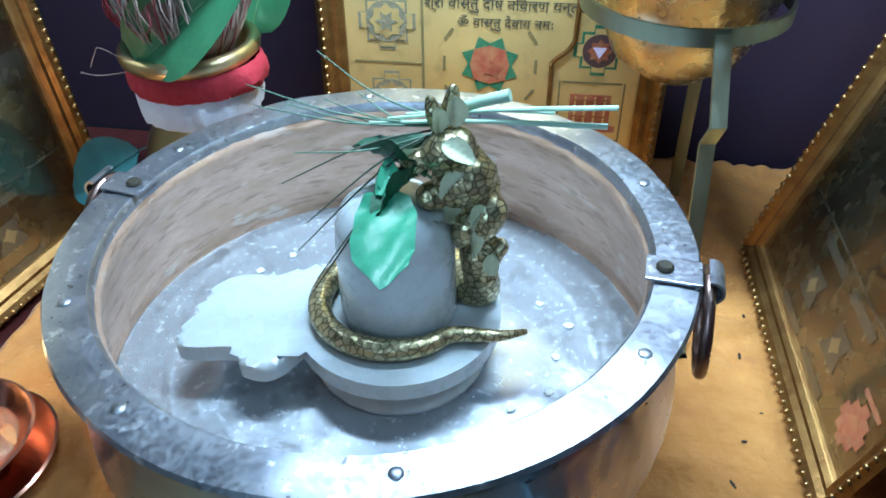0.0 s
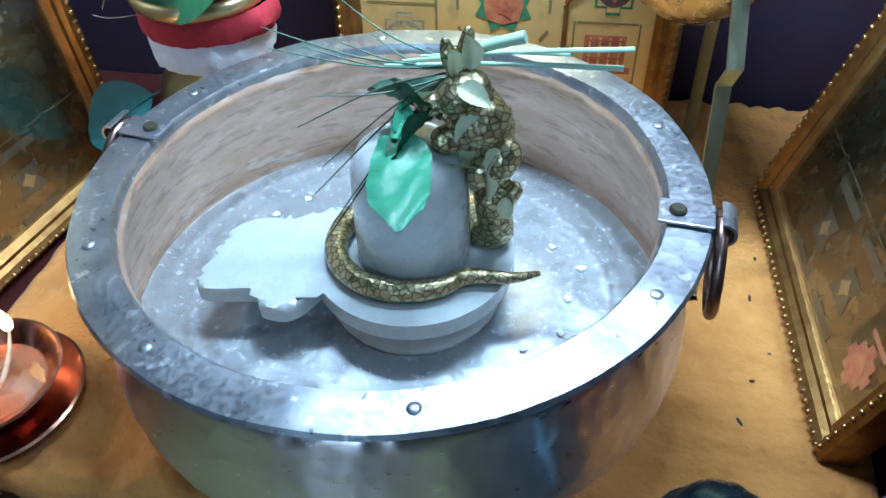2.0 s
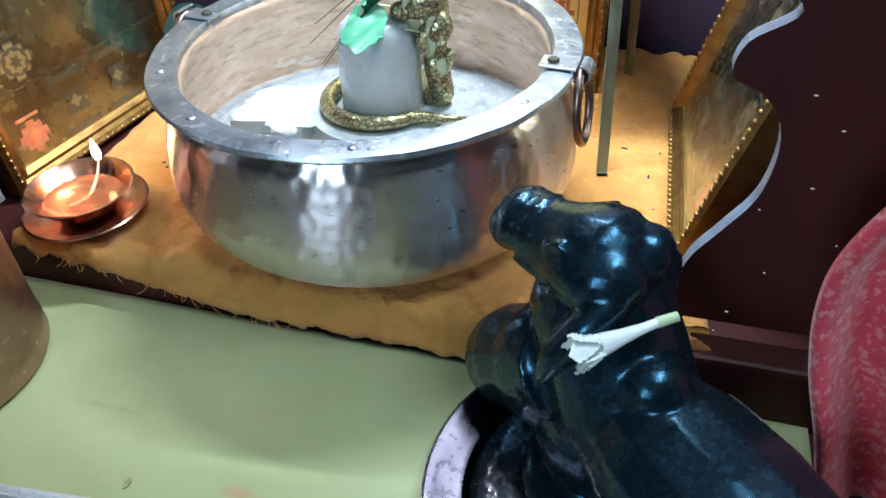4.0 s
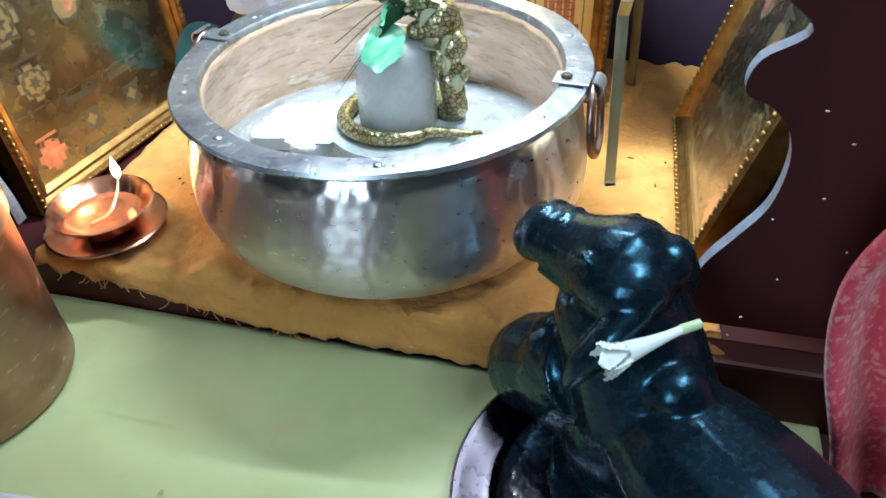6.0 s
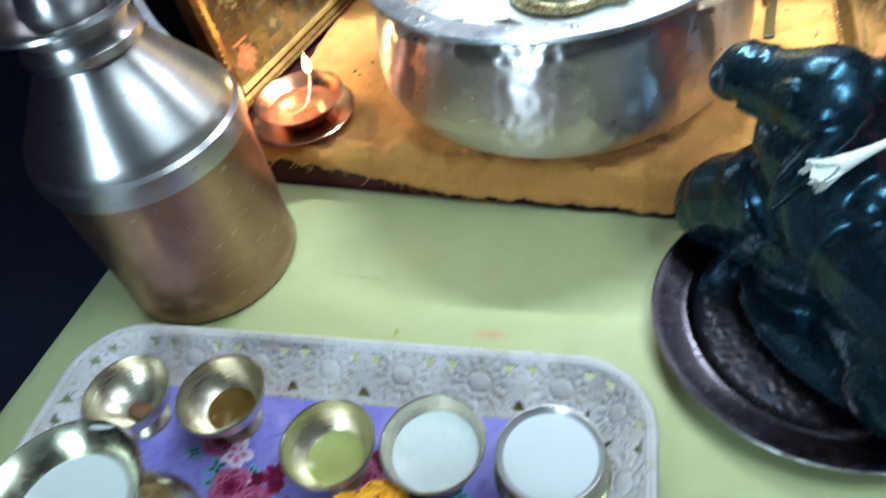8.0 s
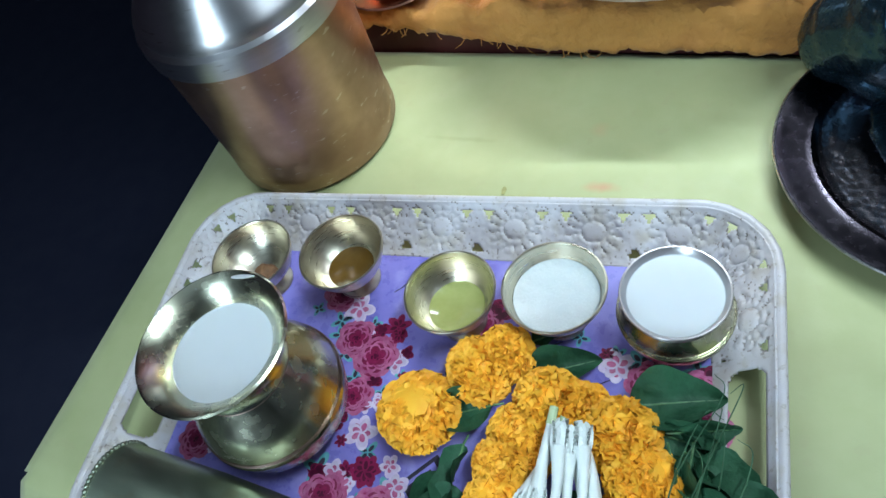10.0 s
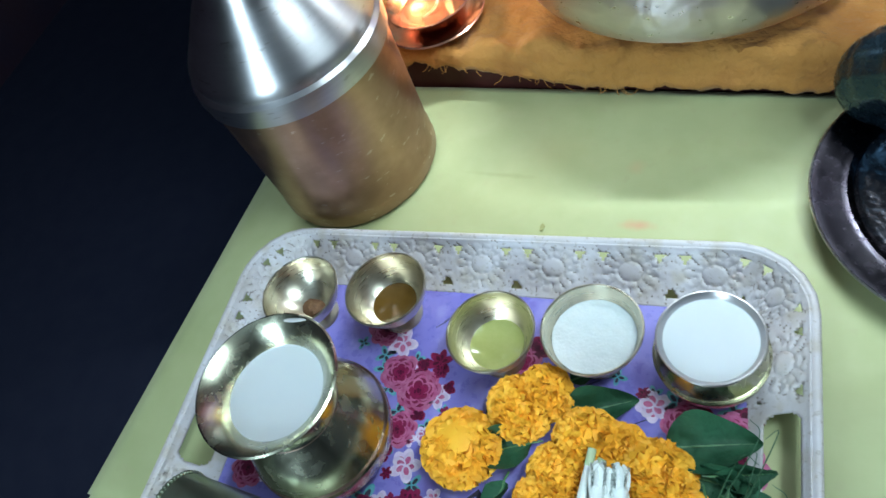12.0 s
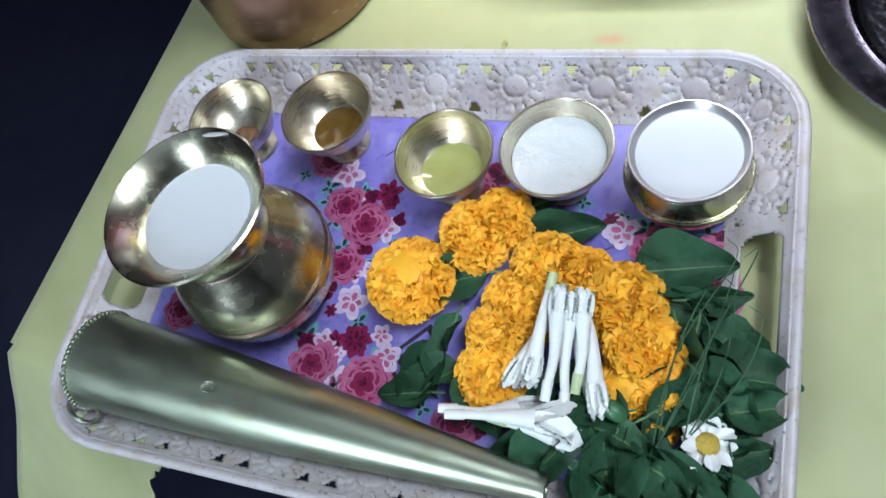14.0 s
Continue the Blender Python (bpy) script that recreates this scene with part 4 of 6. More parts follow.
def side_prints(f, w, mirror):
    X = (lambda u: w - u) if mirror else (lambda u: u)
    y = 0.0012
    for u, z, s, st in ((0.048, 0.045, 0.034, "red"), (0.108, 0.055, 0.040, "block"), (0.170, 0.055, 0.040, "block"),
                        (0.062, 0.120, 0.040, "grey"), (0.052, 0.185, 0.050, "grey"), (0.130, 0.175, 0.040, "star"), (0.200, 0.180, 0.035, "green"),
                        (0.045, 0.262, 0.044, "pink"), (0.110, 0.275, 0.036, "yellow"), (0.165, 0.285, 0.040, "blue"), (0.220, 0.27, 0.03, "pink"), (0.1, 0.33, 0.04, "star"), (0.17, 0.335, 0.035, "green")):
        yantra(f, X(u), z, s, st, y, True)
        if st == "block":
            for dz in (-0.030, 0.030):
                flat_poly(rect(X(u), z + dz, 0.046, 0.0075), M["printdark"], f, y - 0.0006, "caption_bar")
        elif z < 0.2:
            flat_poly(rect(X(u), z + s * 0.62, s * 0.8, 0.0035), M["printred" if st == "red" else "printdark"], f, y - 0.0006, "caption_bar")
    pane = part("glass_pane", box(0.019, w - 0.019, -0.0050, -0.0035, 0.019, FH - 0.019), M["glass"], f, "clear picture glass", smooth=False)
    pane.visible_shadow = False
    for z in (0.095, 0.228, 0.308):
        flat_poly(rect(w / 2, z, w - 0.05, 0.0014), M["printdark"], f, y - 0.0005, "dividing_line")
    for u in (0.085, 0.155):
        flat_poly(rect(X(u), 0.265, 0.0012, 0.07), M["printdark"], f, y - 0.0005, "dividing_line")


FW, FH = 0.275, 0.37
fl = picture_frame((-0.386, 0.372, Z + 0.002), 76.0, -2.0, FW, FH, "gilt framed gold foil prayer sheet standing beside the oil lamp", "foildim")
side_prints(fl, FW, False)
frt = picture_frame((0.287, 0.632, Z + 0.003), -93.0, -15.0, FW, FH, "gilt framed gold foil prayer sheet tilted against the shrine side", "foildim")
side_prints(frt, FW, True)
BX0, BY = -0.106, 0.690
fb = picture_frame((BX0, BY, Z + 0.002), -3.0, -4.0, 0.300, 0.40, "gilt framed gold foil sheet of diagrams with a printed heading", "foil")
yb = 0.0012
bx = lambda x: x - BX0 - 0.007
bz = lambda z: z - Z - 0.012
for x, z, s, st in ((0.050, 0.205, 0.048, "star"), (-0.040, 0.240, 0.050, "grey"), (-0.038, 0.170, 0.050, "grey"), (0.143, 0.222, 0.044, "green"), (0.140, 0.166, 0.036, "lattice"),
                    (-0.035, 0.315, 0.044, "pink"), (0.05, 0.315, 0.044, "star"), (0.14, 0.30, 0.044, "blue"), (0.05, 0.12, 0.05, "grey"), (0.14, 0.10, 0.04, "block")):
    yantra(fb, bx(x), bz(z), s, st, yb)
for x, z, w_, h_ in ((-0.009, 0.23, 0.0022, 0.30), (-0.04, 0.203, 0.062, 0.0016), (0.05, 0.275, 0.12, 0.002), (-0.04, 0.275, 0.06, 0.0016), (0.14, 0.193, 0.052, 0.0018), (0.112, 0.166, 0.0016, 0.055), (0.168, 0.166, 0.0016, 0.055), (0.14, 0.139, 0.056, 0.0016)):
    flat_poly(rect(bx(x), bz(z), w_, h_), M["foildark"], fb, yb - 0.0005, "dividing_line")
flat_poly(rect(bx(0.147), bz(0.150), 0.034, 0.006), M["printred"], fb, yb - 0.0005, "caption_bar")
part("wavy_border", tube([(bx(0.122), -0.0004, bz(0.34)), (bx(0.122), -0.0004, bz(0.245)), (bx(0.119), -0.0004, bz(0.225)), (bx(0.104), -0.0004, bz(0.21)), (bx(0.104), -0.0004, bz(0.195)), (bx(0.104), -0.0004, bz(0.08))], 0.0022, 40, 8), M["gold"], fb)
for k, (dx, dz) in enumerate(((-0.036, 0.026), (0.036, 0.026), (-0.04, 0.0), (0.04, 0.0), (-0.036, -0.026), (0.036, -0.026))):
    cx, cz = bx(0.05 + dx), bz(0.205 + dz)
    t = math.atan2(dz, dx) + math.pi / 2
    flat_poly([(cx + a * math.cos(t) - b * math.sin(t), cz + a * math.sin(t) + b * math.cos(t)) for a, b in ((-0.006, -0.0012), (0.006, -0.0012), (0.006, 0.0012), (-0.006, 0.0012))], M["foildark"], fb, yb - 0.0005, "tick_mark")


def lettering(text, size, at, parent, material, name):
    cu = bpy.data.curves.new(name, "FONT")
    cu.body, cu.size, cu.align_x, cu.extrude = text, size, "CENTER", 0.0002
    tmp = bpy.data.objects.new("tmp", cu)
    scene.collection.objects.link(tmp)
    bpy.context.view_layer.update()
    me = bpy.data.meshes.new_from_object(tmp.evaluated_get(bpy.context.evaluated_depsgraph_get()))
    bpy.data.objects.remove(tmp)
    me.name = name
    me.materials.clear()
    me.materials.append(material)
    ob = new(name, me)
    ob.parent = parent
    ob.matrix_basis = pose(*at, 90, 0, 0)
    return ob


lettering("श्री वास्तु दोष निवारण यन्त्रम्", 0.0125, (bx(0.064), yb - 0.0006, bz(0.253)), fb, M["ink"], "heading")
lettering("ॐ वास्तु देवाय नमः", 0.0115, (bx(0.062), yb - 0.0006, bz(0.238)), fb, M["ink"], "heading")

# ---- the large pot ----
pot = thing("ritual_pot", (-0.0145, 0.432, Z + 0.001), 0, "wide hammered tinned copper pot with ring handles on orange cloth", "pot")
PX, PY = 1.050, 0.985
LEAN_X, LEAN_Y = 0.016, 0.024   # the mouth leans a little; the foot stands level
out = [(0.118, 0.003), (0.134, 0.007), (0.152, 0.016), (0.167, 0.030), (0.1755, 0.046), (0.1785, 0.062), (0.1780, 0.078), (0.1745, 0.103), (0.1700, 0.126), (0.1672, 0.138), (0.1625, 0.145), (0.160, 0.151), (0.161, 0.156)]
rim = [(0.160, 0.155), (0.1765, 0.157), (0.178, 0.1595), (0.1765, 0.1625), (0.165, 0.1635), (0.1545, 0.1630), (0.1525, 0.160), (0.1525, 0.156)]
inn = [(0.1525, 0.1565), (0.151, 0.150), (0.1545, 0.138), (0.161, 0.118), (0.167, 0.095), (0.1705, 0.075), (0.171, 0.066), (0.169, 0.0622)]


def leaning(bm):
    for v in bm.verts:
        v.co.z += v.co.z / 0.163 * (LEAN_X * v.co.x + LEAN_Y * v.co.y)
    return bm


op = curve_points([(r, 0, z) for r, z in out], 72)
wall = lathe([(0, 0.004)] + [(p.x, p.z) for p in op], 320, PX, PY)
for v in wall.verts:
    if v.co.z > 0.012:
        a = math.atan2(v.co.y, v.co.x)
        row = v.co.z / 0.0075
        d1 = noise.voronoi(Vector((math.cos(a) * 17.0, math.sin(a) * 17.0, row * 0.62)))[0][0]
        k = 1 + 0.0072 * min(d1 * d1, 0.6)
        v.co.x, v.co.y = v.co.x * k, v.co.y * k
part("wall", leaning(wall), M["tin"], pot, "hammered silvery outer wall", sharp=70)
rim_bm = lathe(rim, 128, PX, PY, 0.0012)
part("rim", leaning(rim_bm), M["tinrim"], pot, "broad flat worn rim")
ip = curve_points([(r, 0, z) for r, z in inn], 40)
inner = lathe([(p.x, p.z) for p in ip], 240, PX, PY)
for v in inner.verts:
    a = math.atan2(v.co.y, v.co.x)
    k = 1 + 0.006 * noise.noise(Vector((math.cos(a) * 9, math.sin(a) * 9, v.co.z * 130))) + 0.004 * noise.noise(Vector((math.cos(a) * 30, math.sin(a) * 30, v.co.z * 300)))
    v.co.x, v.co.y = v.co.x * k, v.co.y * k
part("inner_wall", leaning(inner), M["potin"], pot, "streaked tinned copper inside", sharp=80)
fl_bm = lathe([(0.1705, 0.0640), (0.167, 0.0630), (0.160, 0.0632), (0.156, 0.0640), (0.153, 0.0632), (0.138, 0.0630), (0.136, 0.0635), (0.134, 0.0630), (0.10, 0.0630), (0.06, 0.0630), (0, 0.0630)], 200, PX, PY)
bmesh.ops.subdivide_edges(fl_bm, edges=[e for e in fl_bm.edges if e.calc_length() > 0.012], cuts=5, use_grid_fill=True)
for v in fl_bm.verts:
    v.co.z += 0.0007 * noise.noise(Vector((v.co.x * 45, v.co.y * 45, 1)))
part("inner_floor", fl_bm, M["potfloor"], pot, "wet scratched tinned floor with a pressed ring", sharp=80)
for a in (-78, -32, 20, 62, 100, 150, 205, 236):
    x, y = 0.165 * PX * math.cos(radians(a)), 0.165 * PY * math.sin(radians(a))
    part("rivet", ball((x, y, 0.1637 + LEAN_X * x + LEAN_Y * y), (0.0036, 0.0036, 0.0011), None, None, 12, 6), M["tinrim"], pot)


def pot_handle(angle):
    hx, hy = math.cos(radians(angle)), math.sin(radians(angle))
    hm = pose(0, 0, -0.002 + 0.18 * (LEAN_X * hx + LEAN_Y * hy), 0, 0, angle)
    br = part("handle_bracket", box(0.156, 0.186, -0.010, 0.010, 0.1665, 0.1684, 0.0008), M["tinrim"], pot, "folded metal strap", m=hm, smooth=False)
    bm = bmesh.new()
    n = 20
    rings = []
    for k in range(n + 1):
        a = math.pi * 0.55 - k / n * math.pi * 1.75
        rings.append([bm.verts.new((0.190 + r * math.cos(a), y, 0.1635 + r * math.sin(a))) for r, y in ((0.0080, -0.010), (0.0080, 0.010), (0.0064, 0.010), (0.0064, -0.010))])
    for p, q in zip(rings, rings[1:]):
        for j in range(4):
            bm.faces.new((p[j], p[(j + 1) % 4], q[(j + 1) % 4], q[j]))
    bm.faces.new(rings[0])
    bm.faces.new(rings[-1])
    part("rolled_eye", bm, M["tinrim"], br)
    part("bolt", lathe([(0, 0.0023), (0.0035, 0.0023), (0.0048, 0.001), (0.0048, 0)], 16), M["ink"], br, m=pose(0.166, 0, 0.1690))
    ring = [(0.190, 0.030 * math.sin(2 * math.pi * k / 24) * (0.82), 0.1635 - 0.030 + 0.032 * math.cos(2 * math.pi * k / 24)) for k in range(25)]
    ring = [(0.190 + 0.30 * (0.1635 - z) * 0.35, y, z) for x, y, z in ring]
    part("ring", tube(ring, 0.0036, 48, 10), M["dullcopper"], br, "dull copper drop ring")
    return br


pot_handle(-9.5)
pot_handle(167.5)

wt = part("water", lathe([(0.1690, 0.0650), (0.10, 0.0651), (0, 0.0651)], 96, PX, PY), M["water"], None, m=pose(-0.0145, 0.432, Z + 0.001))
wt.visible_shadow = False
tagged(wt, "thin film of milky water over the pot floor", "water")

# ---- the white marble emblem with its base ----
ling = thing("marble_emblem", (-0.003, 0.432, Z + 0.0652), 0, "smooth white marble emblem on a spouted base in the pot", "emblem")
part("shaft", lathe([(0.0362, 0.039), (0.0366, 0.042), (0.0362, 0.070), (0.0354, 0.096), (0.0342, 0.107), (0.0305, 0.1165), (0.0235, 0.1225), (0.0125, 0.1258), (0, 0.1268)], 64), M["marble"], ling, m=pose(0.001, 0, 0))
edge = []
for k in range(0, 49):
    a = radians(215 + k * (290.0 / 48))
    edge.append((0.066 * math.cos(a), 0.066 * math.sin(a)))
back = [(-0.048, 0.040), (-0.060, 0.031), (-0.070, 0.033), (-0.078, 0.027), (-0.088, 0.022), (-0.100, 0.023), (-0.112, 0.020), (-0.122, 0.012), (-0.127, 0.002), (-0.124, -0.010), (-0.130, -0.022),
        (-0.134, -0.034), (-0.130, -0.044), (-0.116, -0.045), (-0.098, -0.043), (-0.090, -0.046), (-0.088, -0.055), (-0.072, -0.058), (-0.060, -0.050)]
sp = curve_points([(x, y, 0) for x, y in back], 80)
edge += [(p.x, p.y) for p in sp[2:-1]]
part("spouted_base", slab(edge, 0.026, 0.0385, 0.0055), M["marble"], ling, "marble basin with a wavy carved spout", sharp=50)
part("pedestal", lathe([(0, 0.0255), (0.060, 0.0255), (0.061, 0.021), (0.054, 0.016), (0.052, 0.012), (0.055, 0.008), (0.0585, 0.004), (0.0575, 0.0003), (0, 0.0)], 64), M["marble"], ling)

rg = random.Random(21)
for k, (x, y) in enumerate(((0.072, 0.385), (0.080, 0.372), (0.063, 0.36), (0.095, 0.40), (0.10, 0.43), (0.075, 0.345), (0.11, 0.46), (-0.10, 0.52), (-0.12, 0.50), (0.09, 0.48))):
    fl = slab([(0.0035 * rg.uniform(0.6, 1.2) * math.cos(q), 0.0028 * rg.uniform(0.6, 1.2) * math.sin(q)) for q in (i * math.pi / 4 for i in range(8))], 0, 0.0006)
    tagged(part("white_flake", fl, M["white"], None, m=pose(x, y, Z + 0.0663, 0, 0, rg.uniform(0, 180))), "small white flake lying on the pot floor", "flake", "flakes in the pot")

# ---- brass snake round the emblem ----
sn = bmesh.new()
cx, cy, cz = -0.003, 0.432, Z + 0.0165 + 0.088
ctr = []
for k in range(15):
    a = radians(-40 - k * 21.5)
    r = 0.049 - 0.001 * math.sin(k)
    ctr.append((cx + r * math.cos(a), cy + r * 0.93 * math.sin(a), cz + 0.0065 + 0.0 * k))
pts = [(0.079, 0.411, cz + 0.004), (0.062, 0.404, cz + 0.006)] + ctr[:] + [(0.050, 0.442, cz + 0.010), (0.049, 0.438, cz + 0.026), (0.047, 0.437, cz + 0.052), (0.048, 0.440, cz + 0.076), (0.046, 0.442, cz + 0.095), (0.034, 0.440, cz + 0.113), (0.018, 0.434, cz + 0.115)]
tube(pts, [0.0018, 0.0042, 0.0058, 0.0068, 0.0072, 0.0074, 0.0074, 0.0076, 0.0078, 0.008, 0.0082, 0.009, 0.012, 0.0125, 0.012, 0.011, 0.011, 0.0115, 0.009, 0.004], 150, 14, sn)
for p, r, m_ in (((0.050, 0.432, cz + 0.074), (0.013, 0.012, 0.017), rot(0, 30, 0)), ((0.040, 0.428, cz + 0.068), (0.008, 0.008, 0.014), rot(0, 20, 0)), ((0.039, 0.432, cz + 0.099), (0.019, 0.015, 0.016), rot(0, -12, 10)),
                 ((0.022, 0.428, cz + 0.090), (0.010, 0.008, 0.008), rot()), ((0.030, 0.434, cz + 0.116), (0.017, 0.013, 0.011), rot(0, -20, 12)), ((0.014, 0.430, cz + 0.111), (0.009, 0.0075, 0.006), rot(0, -20, 10)),
                 ((0.022, 0.440, cz + 0.133), (0.0042, 0.0035, 0.0125), rot(0, -8, 0)), ((0.031, 0.442, cz + 0.138), (0.0045, 0.0035, 0.0125), rot(0, 4, 0)), ((0.058, 0.432, cz + 0.046), (0.006, 0.006, 0.012), rot(0, 20, 0)),
                 ((0.036, 0.419, cz + 0.101), (0.006, 0.004, 0.006), rot())):
    ball(p, r, sn, m_, 16, 12)
for v in sn.verts:
    if v.co.z > cz + 0.028:
        q = v.co * 95
        v.co += 0.0017 * Vector((noise.noise(q), noise.noise(q + Vector((9, 0, 0))), noise.noise(q + Vector((0, 9, 0)))))
so = part("brass_snake", sn, M["snake"], None)
rm = so.modifiers.new("weld", "REMESH")
rm.mode, rm.voxel_size, rm.use_smooth_shade = "VOXEL", 0.0011, True
tagged(so, "cast brass snake coiled round the marble emblem with a raised hood", "figurine")


def petal_blob(at, length, width, m, material, name, label, cat):
    bm = leaf_mesh(length, width, 0.1, 0.25, 0.3, tip=0.8)
    return tagged(part(name, bm, material, None, m=Matrix.Translation(at) @ m, sharp=80), label, cat)


for at, m, L in (((0.052, 0.419, cz + 0.090), rot(0, 60, 190), 0.022), ((0.044, 0.420, cz + 0.072), rot(-30, 70, -60), 0.020), ((0.056, 0.425, cz + 0.052), rot(10, 75, -90), 0.018), ((0.018, 0.424, cz + 0.076), rot(0, 5, 5), 0.034),
                 ((0.040, 0.418, cz + 0.112), rot(60, 40, 200), 0.022), ((0.028, 0.424, cz + 0.126), rot(30, 20, -20), 0.024), ((0.034, 0.430, cz + 0.150), rot(80, 85, 10), 0.022), ((0.024, 0.432, cz + 0.142), rot(80, 80, 30), 0.020), ((0.012, 0.430, cz + 0.118), rot(40, 70, 150), 0.022)):
    petal_blob(at, L * 0.85, L * 0.5, m, M["cream"], "white_petal", "wet creamy petal stuck to the brass snake", "petal")

# leaf on the emblem, dark leaf behind it, grass blades over it
def draped_leaf(m, length, width):
    """a wet oblong leaf with parallel sides and a slanted point, its top end folded over"""
    bm = bmesh.new()
    nu, nv = 24, 12
    for dz in (0.0, -0.0006):
        grid = []
        for i in range(nu + 1):
            t = i / nu
            row = []
            for j in range(nv + 1):
                s = j / nv * 2 - 1
                w = width * 0.5 * min(1.0, 0.72 + 1.2 * t)
                end = length * (1 - 0.30 * abs(s - 0.15) ** 1.2)
                wr = 0.0013 * math.sin(s * 5 + t * 9) + 0.0016 * noise.noise(Vector((s * 2.2 + t * 3, t * 4, 2)))
                row.append(bm.verts.new((t * end, s * w * (1 - 0.12 * max(0, t - 0.75) * 4), wr - 0.0030 * s * s + 0.004 * math.exp(-(t / 0.08) ** 2) + dz)))
            grid.append(row)
        for a, b in zip(grid, grid[1:]):
            for j in range(nv):
                bm.faces.new((a[j], b[j], b[j + 1], a[j + 1]))
    t = thing("leaf", (0, 0, 0), 0, "pale green leaf lying over the top of the marble emblem", "leaf", "leaves on the emblem")
    t.matrix_world = m
    part("blade", bm, M["paleleaf"], t, sharp=80)
    part("fold", tube([(0.004, -width * 0.10, 0.004), (-0.006, -width * 0.05, 0.007), (-0.012, width * 0.04, 0.006), (-0.004, width * 0.2, 0.004)], [0.002, 0.0042, 0.004, 0.0015], 14, 8, flat=0.4), M["paleleaf"], t, "folded stalk end")


draped_leaf(Matrix.Translation((-0.002, 0.418, cz + 0.0955)) @ rot(0, 0, -87) @ rot(4, 7, 0), 0.066, 0.034)
leaf_thing("leaf", Matrix.Translation((0.018, 0.432, cz + 0.100)) @ rot(20, -20, 160), M["leaf"], M["rib"], "dark green crumpled leaf tucked behind the snake", "leaves on the emblem", 0.045, 0.032, 0.15, 0.3, 0.5, wave=0.04)
leaf_thing("leaf", Matrix.Translation((0.014, 0.428, cz + 0.104)) @ rot(30, 10, 225), M["leaf"], M["rib"], "dark green crumpled leaf tucked behind the snake", "leaves on the emblem", 0.036, 0.026, 0.25, 0.3, 0.5, wave=0.05)
leaf_thing("leaf", Matrix.Translation((0.000, 0.418, cz + 0.098)) @ rot(0, -50, 100), M["paleleaf"], M["paleleaf"], "small curled pale green leaf end", "leaves on the emblem", 0.02, 0.012, 0.1, 0.3, 0.2)
gr = thing("grass_bunch", (0, 0, 0), 0, "bunch of thin green grass blades laid over the snake hood", "grass")
g0 = Vector((0.026, 0.446, cz + 0.122))
rng = random.Random(3)
for k, (dx, dy, dz) in enumerate(((-0.103, -0.006, 0.026), (-0.070, 0.02, 0.034), (-0.085, 0.0, 0.012), (-0.10, -0.01, 0.016), (-0.07, 0.02, 0.005), (-0.075, -0.03, 0.0), (-0.05, 0.02, 0.01), (-0.06, 0.01, 0.002))):
    e = g0 + Vector((dx, dy, dz))
    mid = g0.lerp(e, 0.5) + Vector((0, 0, -0.006 + 0.004 * rng.random()))
    part("blade", tube([g0 + Vector((0.01, 0, 0.002)), mid, e], [0.0006, 0.0006, 0.0003], 14, 5), M["grass"], gr)
for k, (dx, dy, dz) in enumerate(((-0.07, -0.045, -0.035), (-0.075, -0.05, -0.05), (-0.065, -0.055, -0.065), (-0.085, -0.03, -0.02), (-0.05, -0.04, -0.05), (-0.07, -0.06, -0.075))):
    e = g0 + Vector((dx, dy, dz))
    mid = g0.lerp(e, 0.45) + Vector((0, 0, 0.006))
    part("blade", tube([g0, mid, e], [0.0007, 0.0006, 0.0003], 14, 5), M["drygrass"], gr)
for k, (a, b, r) in enumerate((((-0.03, 0.002, 0.004), (0.091, -0.009, 0.0205), 0.0017), ((-0.04, 0, 0.002), (0.087, -0.009, 0.0095), 0.0019), ((-0.02, 0.004, 0.006), (0.06, 0.0, 0.012), 0.0016), ((-0.002, -0.004, 0.008), (0.036, -0.009, 0.026), 0.0042))):
    A, B = g0 + Vector(a), g0 + Vector(b)
    part("stalk", tube([A, A.lerp(B, 0.5) + Vector((0, 0, 0.002)), B], [r * 0.5, r * 0.75, r * 0.85], 14, 8), M["palegrass"], gr, "thick pale stalk")

# ---- oil lamp ----
lamp = thing("oil_lamp", (-0.290, 0.355, Z + 0.002), 0, "polished copper oil lamp bowl on a saucer with a burning wick", "oil lamp")
part("saucer", lathe([(0, 0.003), (0.035, 0.003), (0.045, 0.006), (0.057, 0.013), (0.059, 0.0145), (0.057, 0.0155), (0.045, 0.0085), (0.033, 0.0055), (0, 0.0055)], 64), M["copper"], lamp)
part("bowl", lathe([(0, 0.007), (0.022, 0.007), (0.026, 0.010), (0.036, 0.018), (0.044, 0.029), (0.050, 0.0345), (0.051, 0.0355), (0.049, 0.036), (0.042, 0.031), (0.036, 0.0225), (0.024, 0.0125), (0, 0.0115)], 64), M["copper"], lamp)
part("oil", lathe([(0.037, 0.0235), (0.02, 0.0237), (0, 0.0237)], 48), M["oil"], lamp).visible_shadow = False
part("wick", tube([(-0.008, -0.012, 0.014), (0.004, 0.0, 0.020), (0.006, 0.020, 0.032), (0.004, 0.034, 0.044)], [0.002, 0.002, 0.0016, 0.001], 20, 8), M["wick"], lamp)
part("flame", lathe([(0, 0), (0.0030, 0.003), (0.0044, 0.008), (0.0040, 0.013), (0.0024, 0.019), (0.0008, 0.024), (0, 0.026)], 20), M["flame"], lamp, "small bright yellow flame", m=pose(0.004, 0.034, 0.042))
pl = bpy.data.lights.new("flame_light", "POINT")
pl.energy, pl.color, pl.shadow_soft_size = 0.26, (1.0, 0.52, 0.18), 0.006
pl_ob = new("flame_light", pl)
pl_ob.location = (-0.286, 0.389, Z + 0.080)

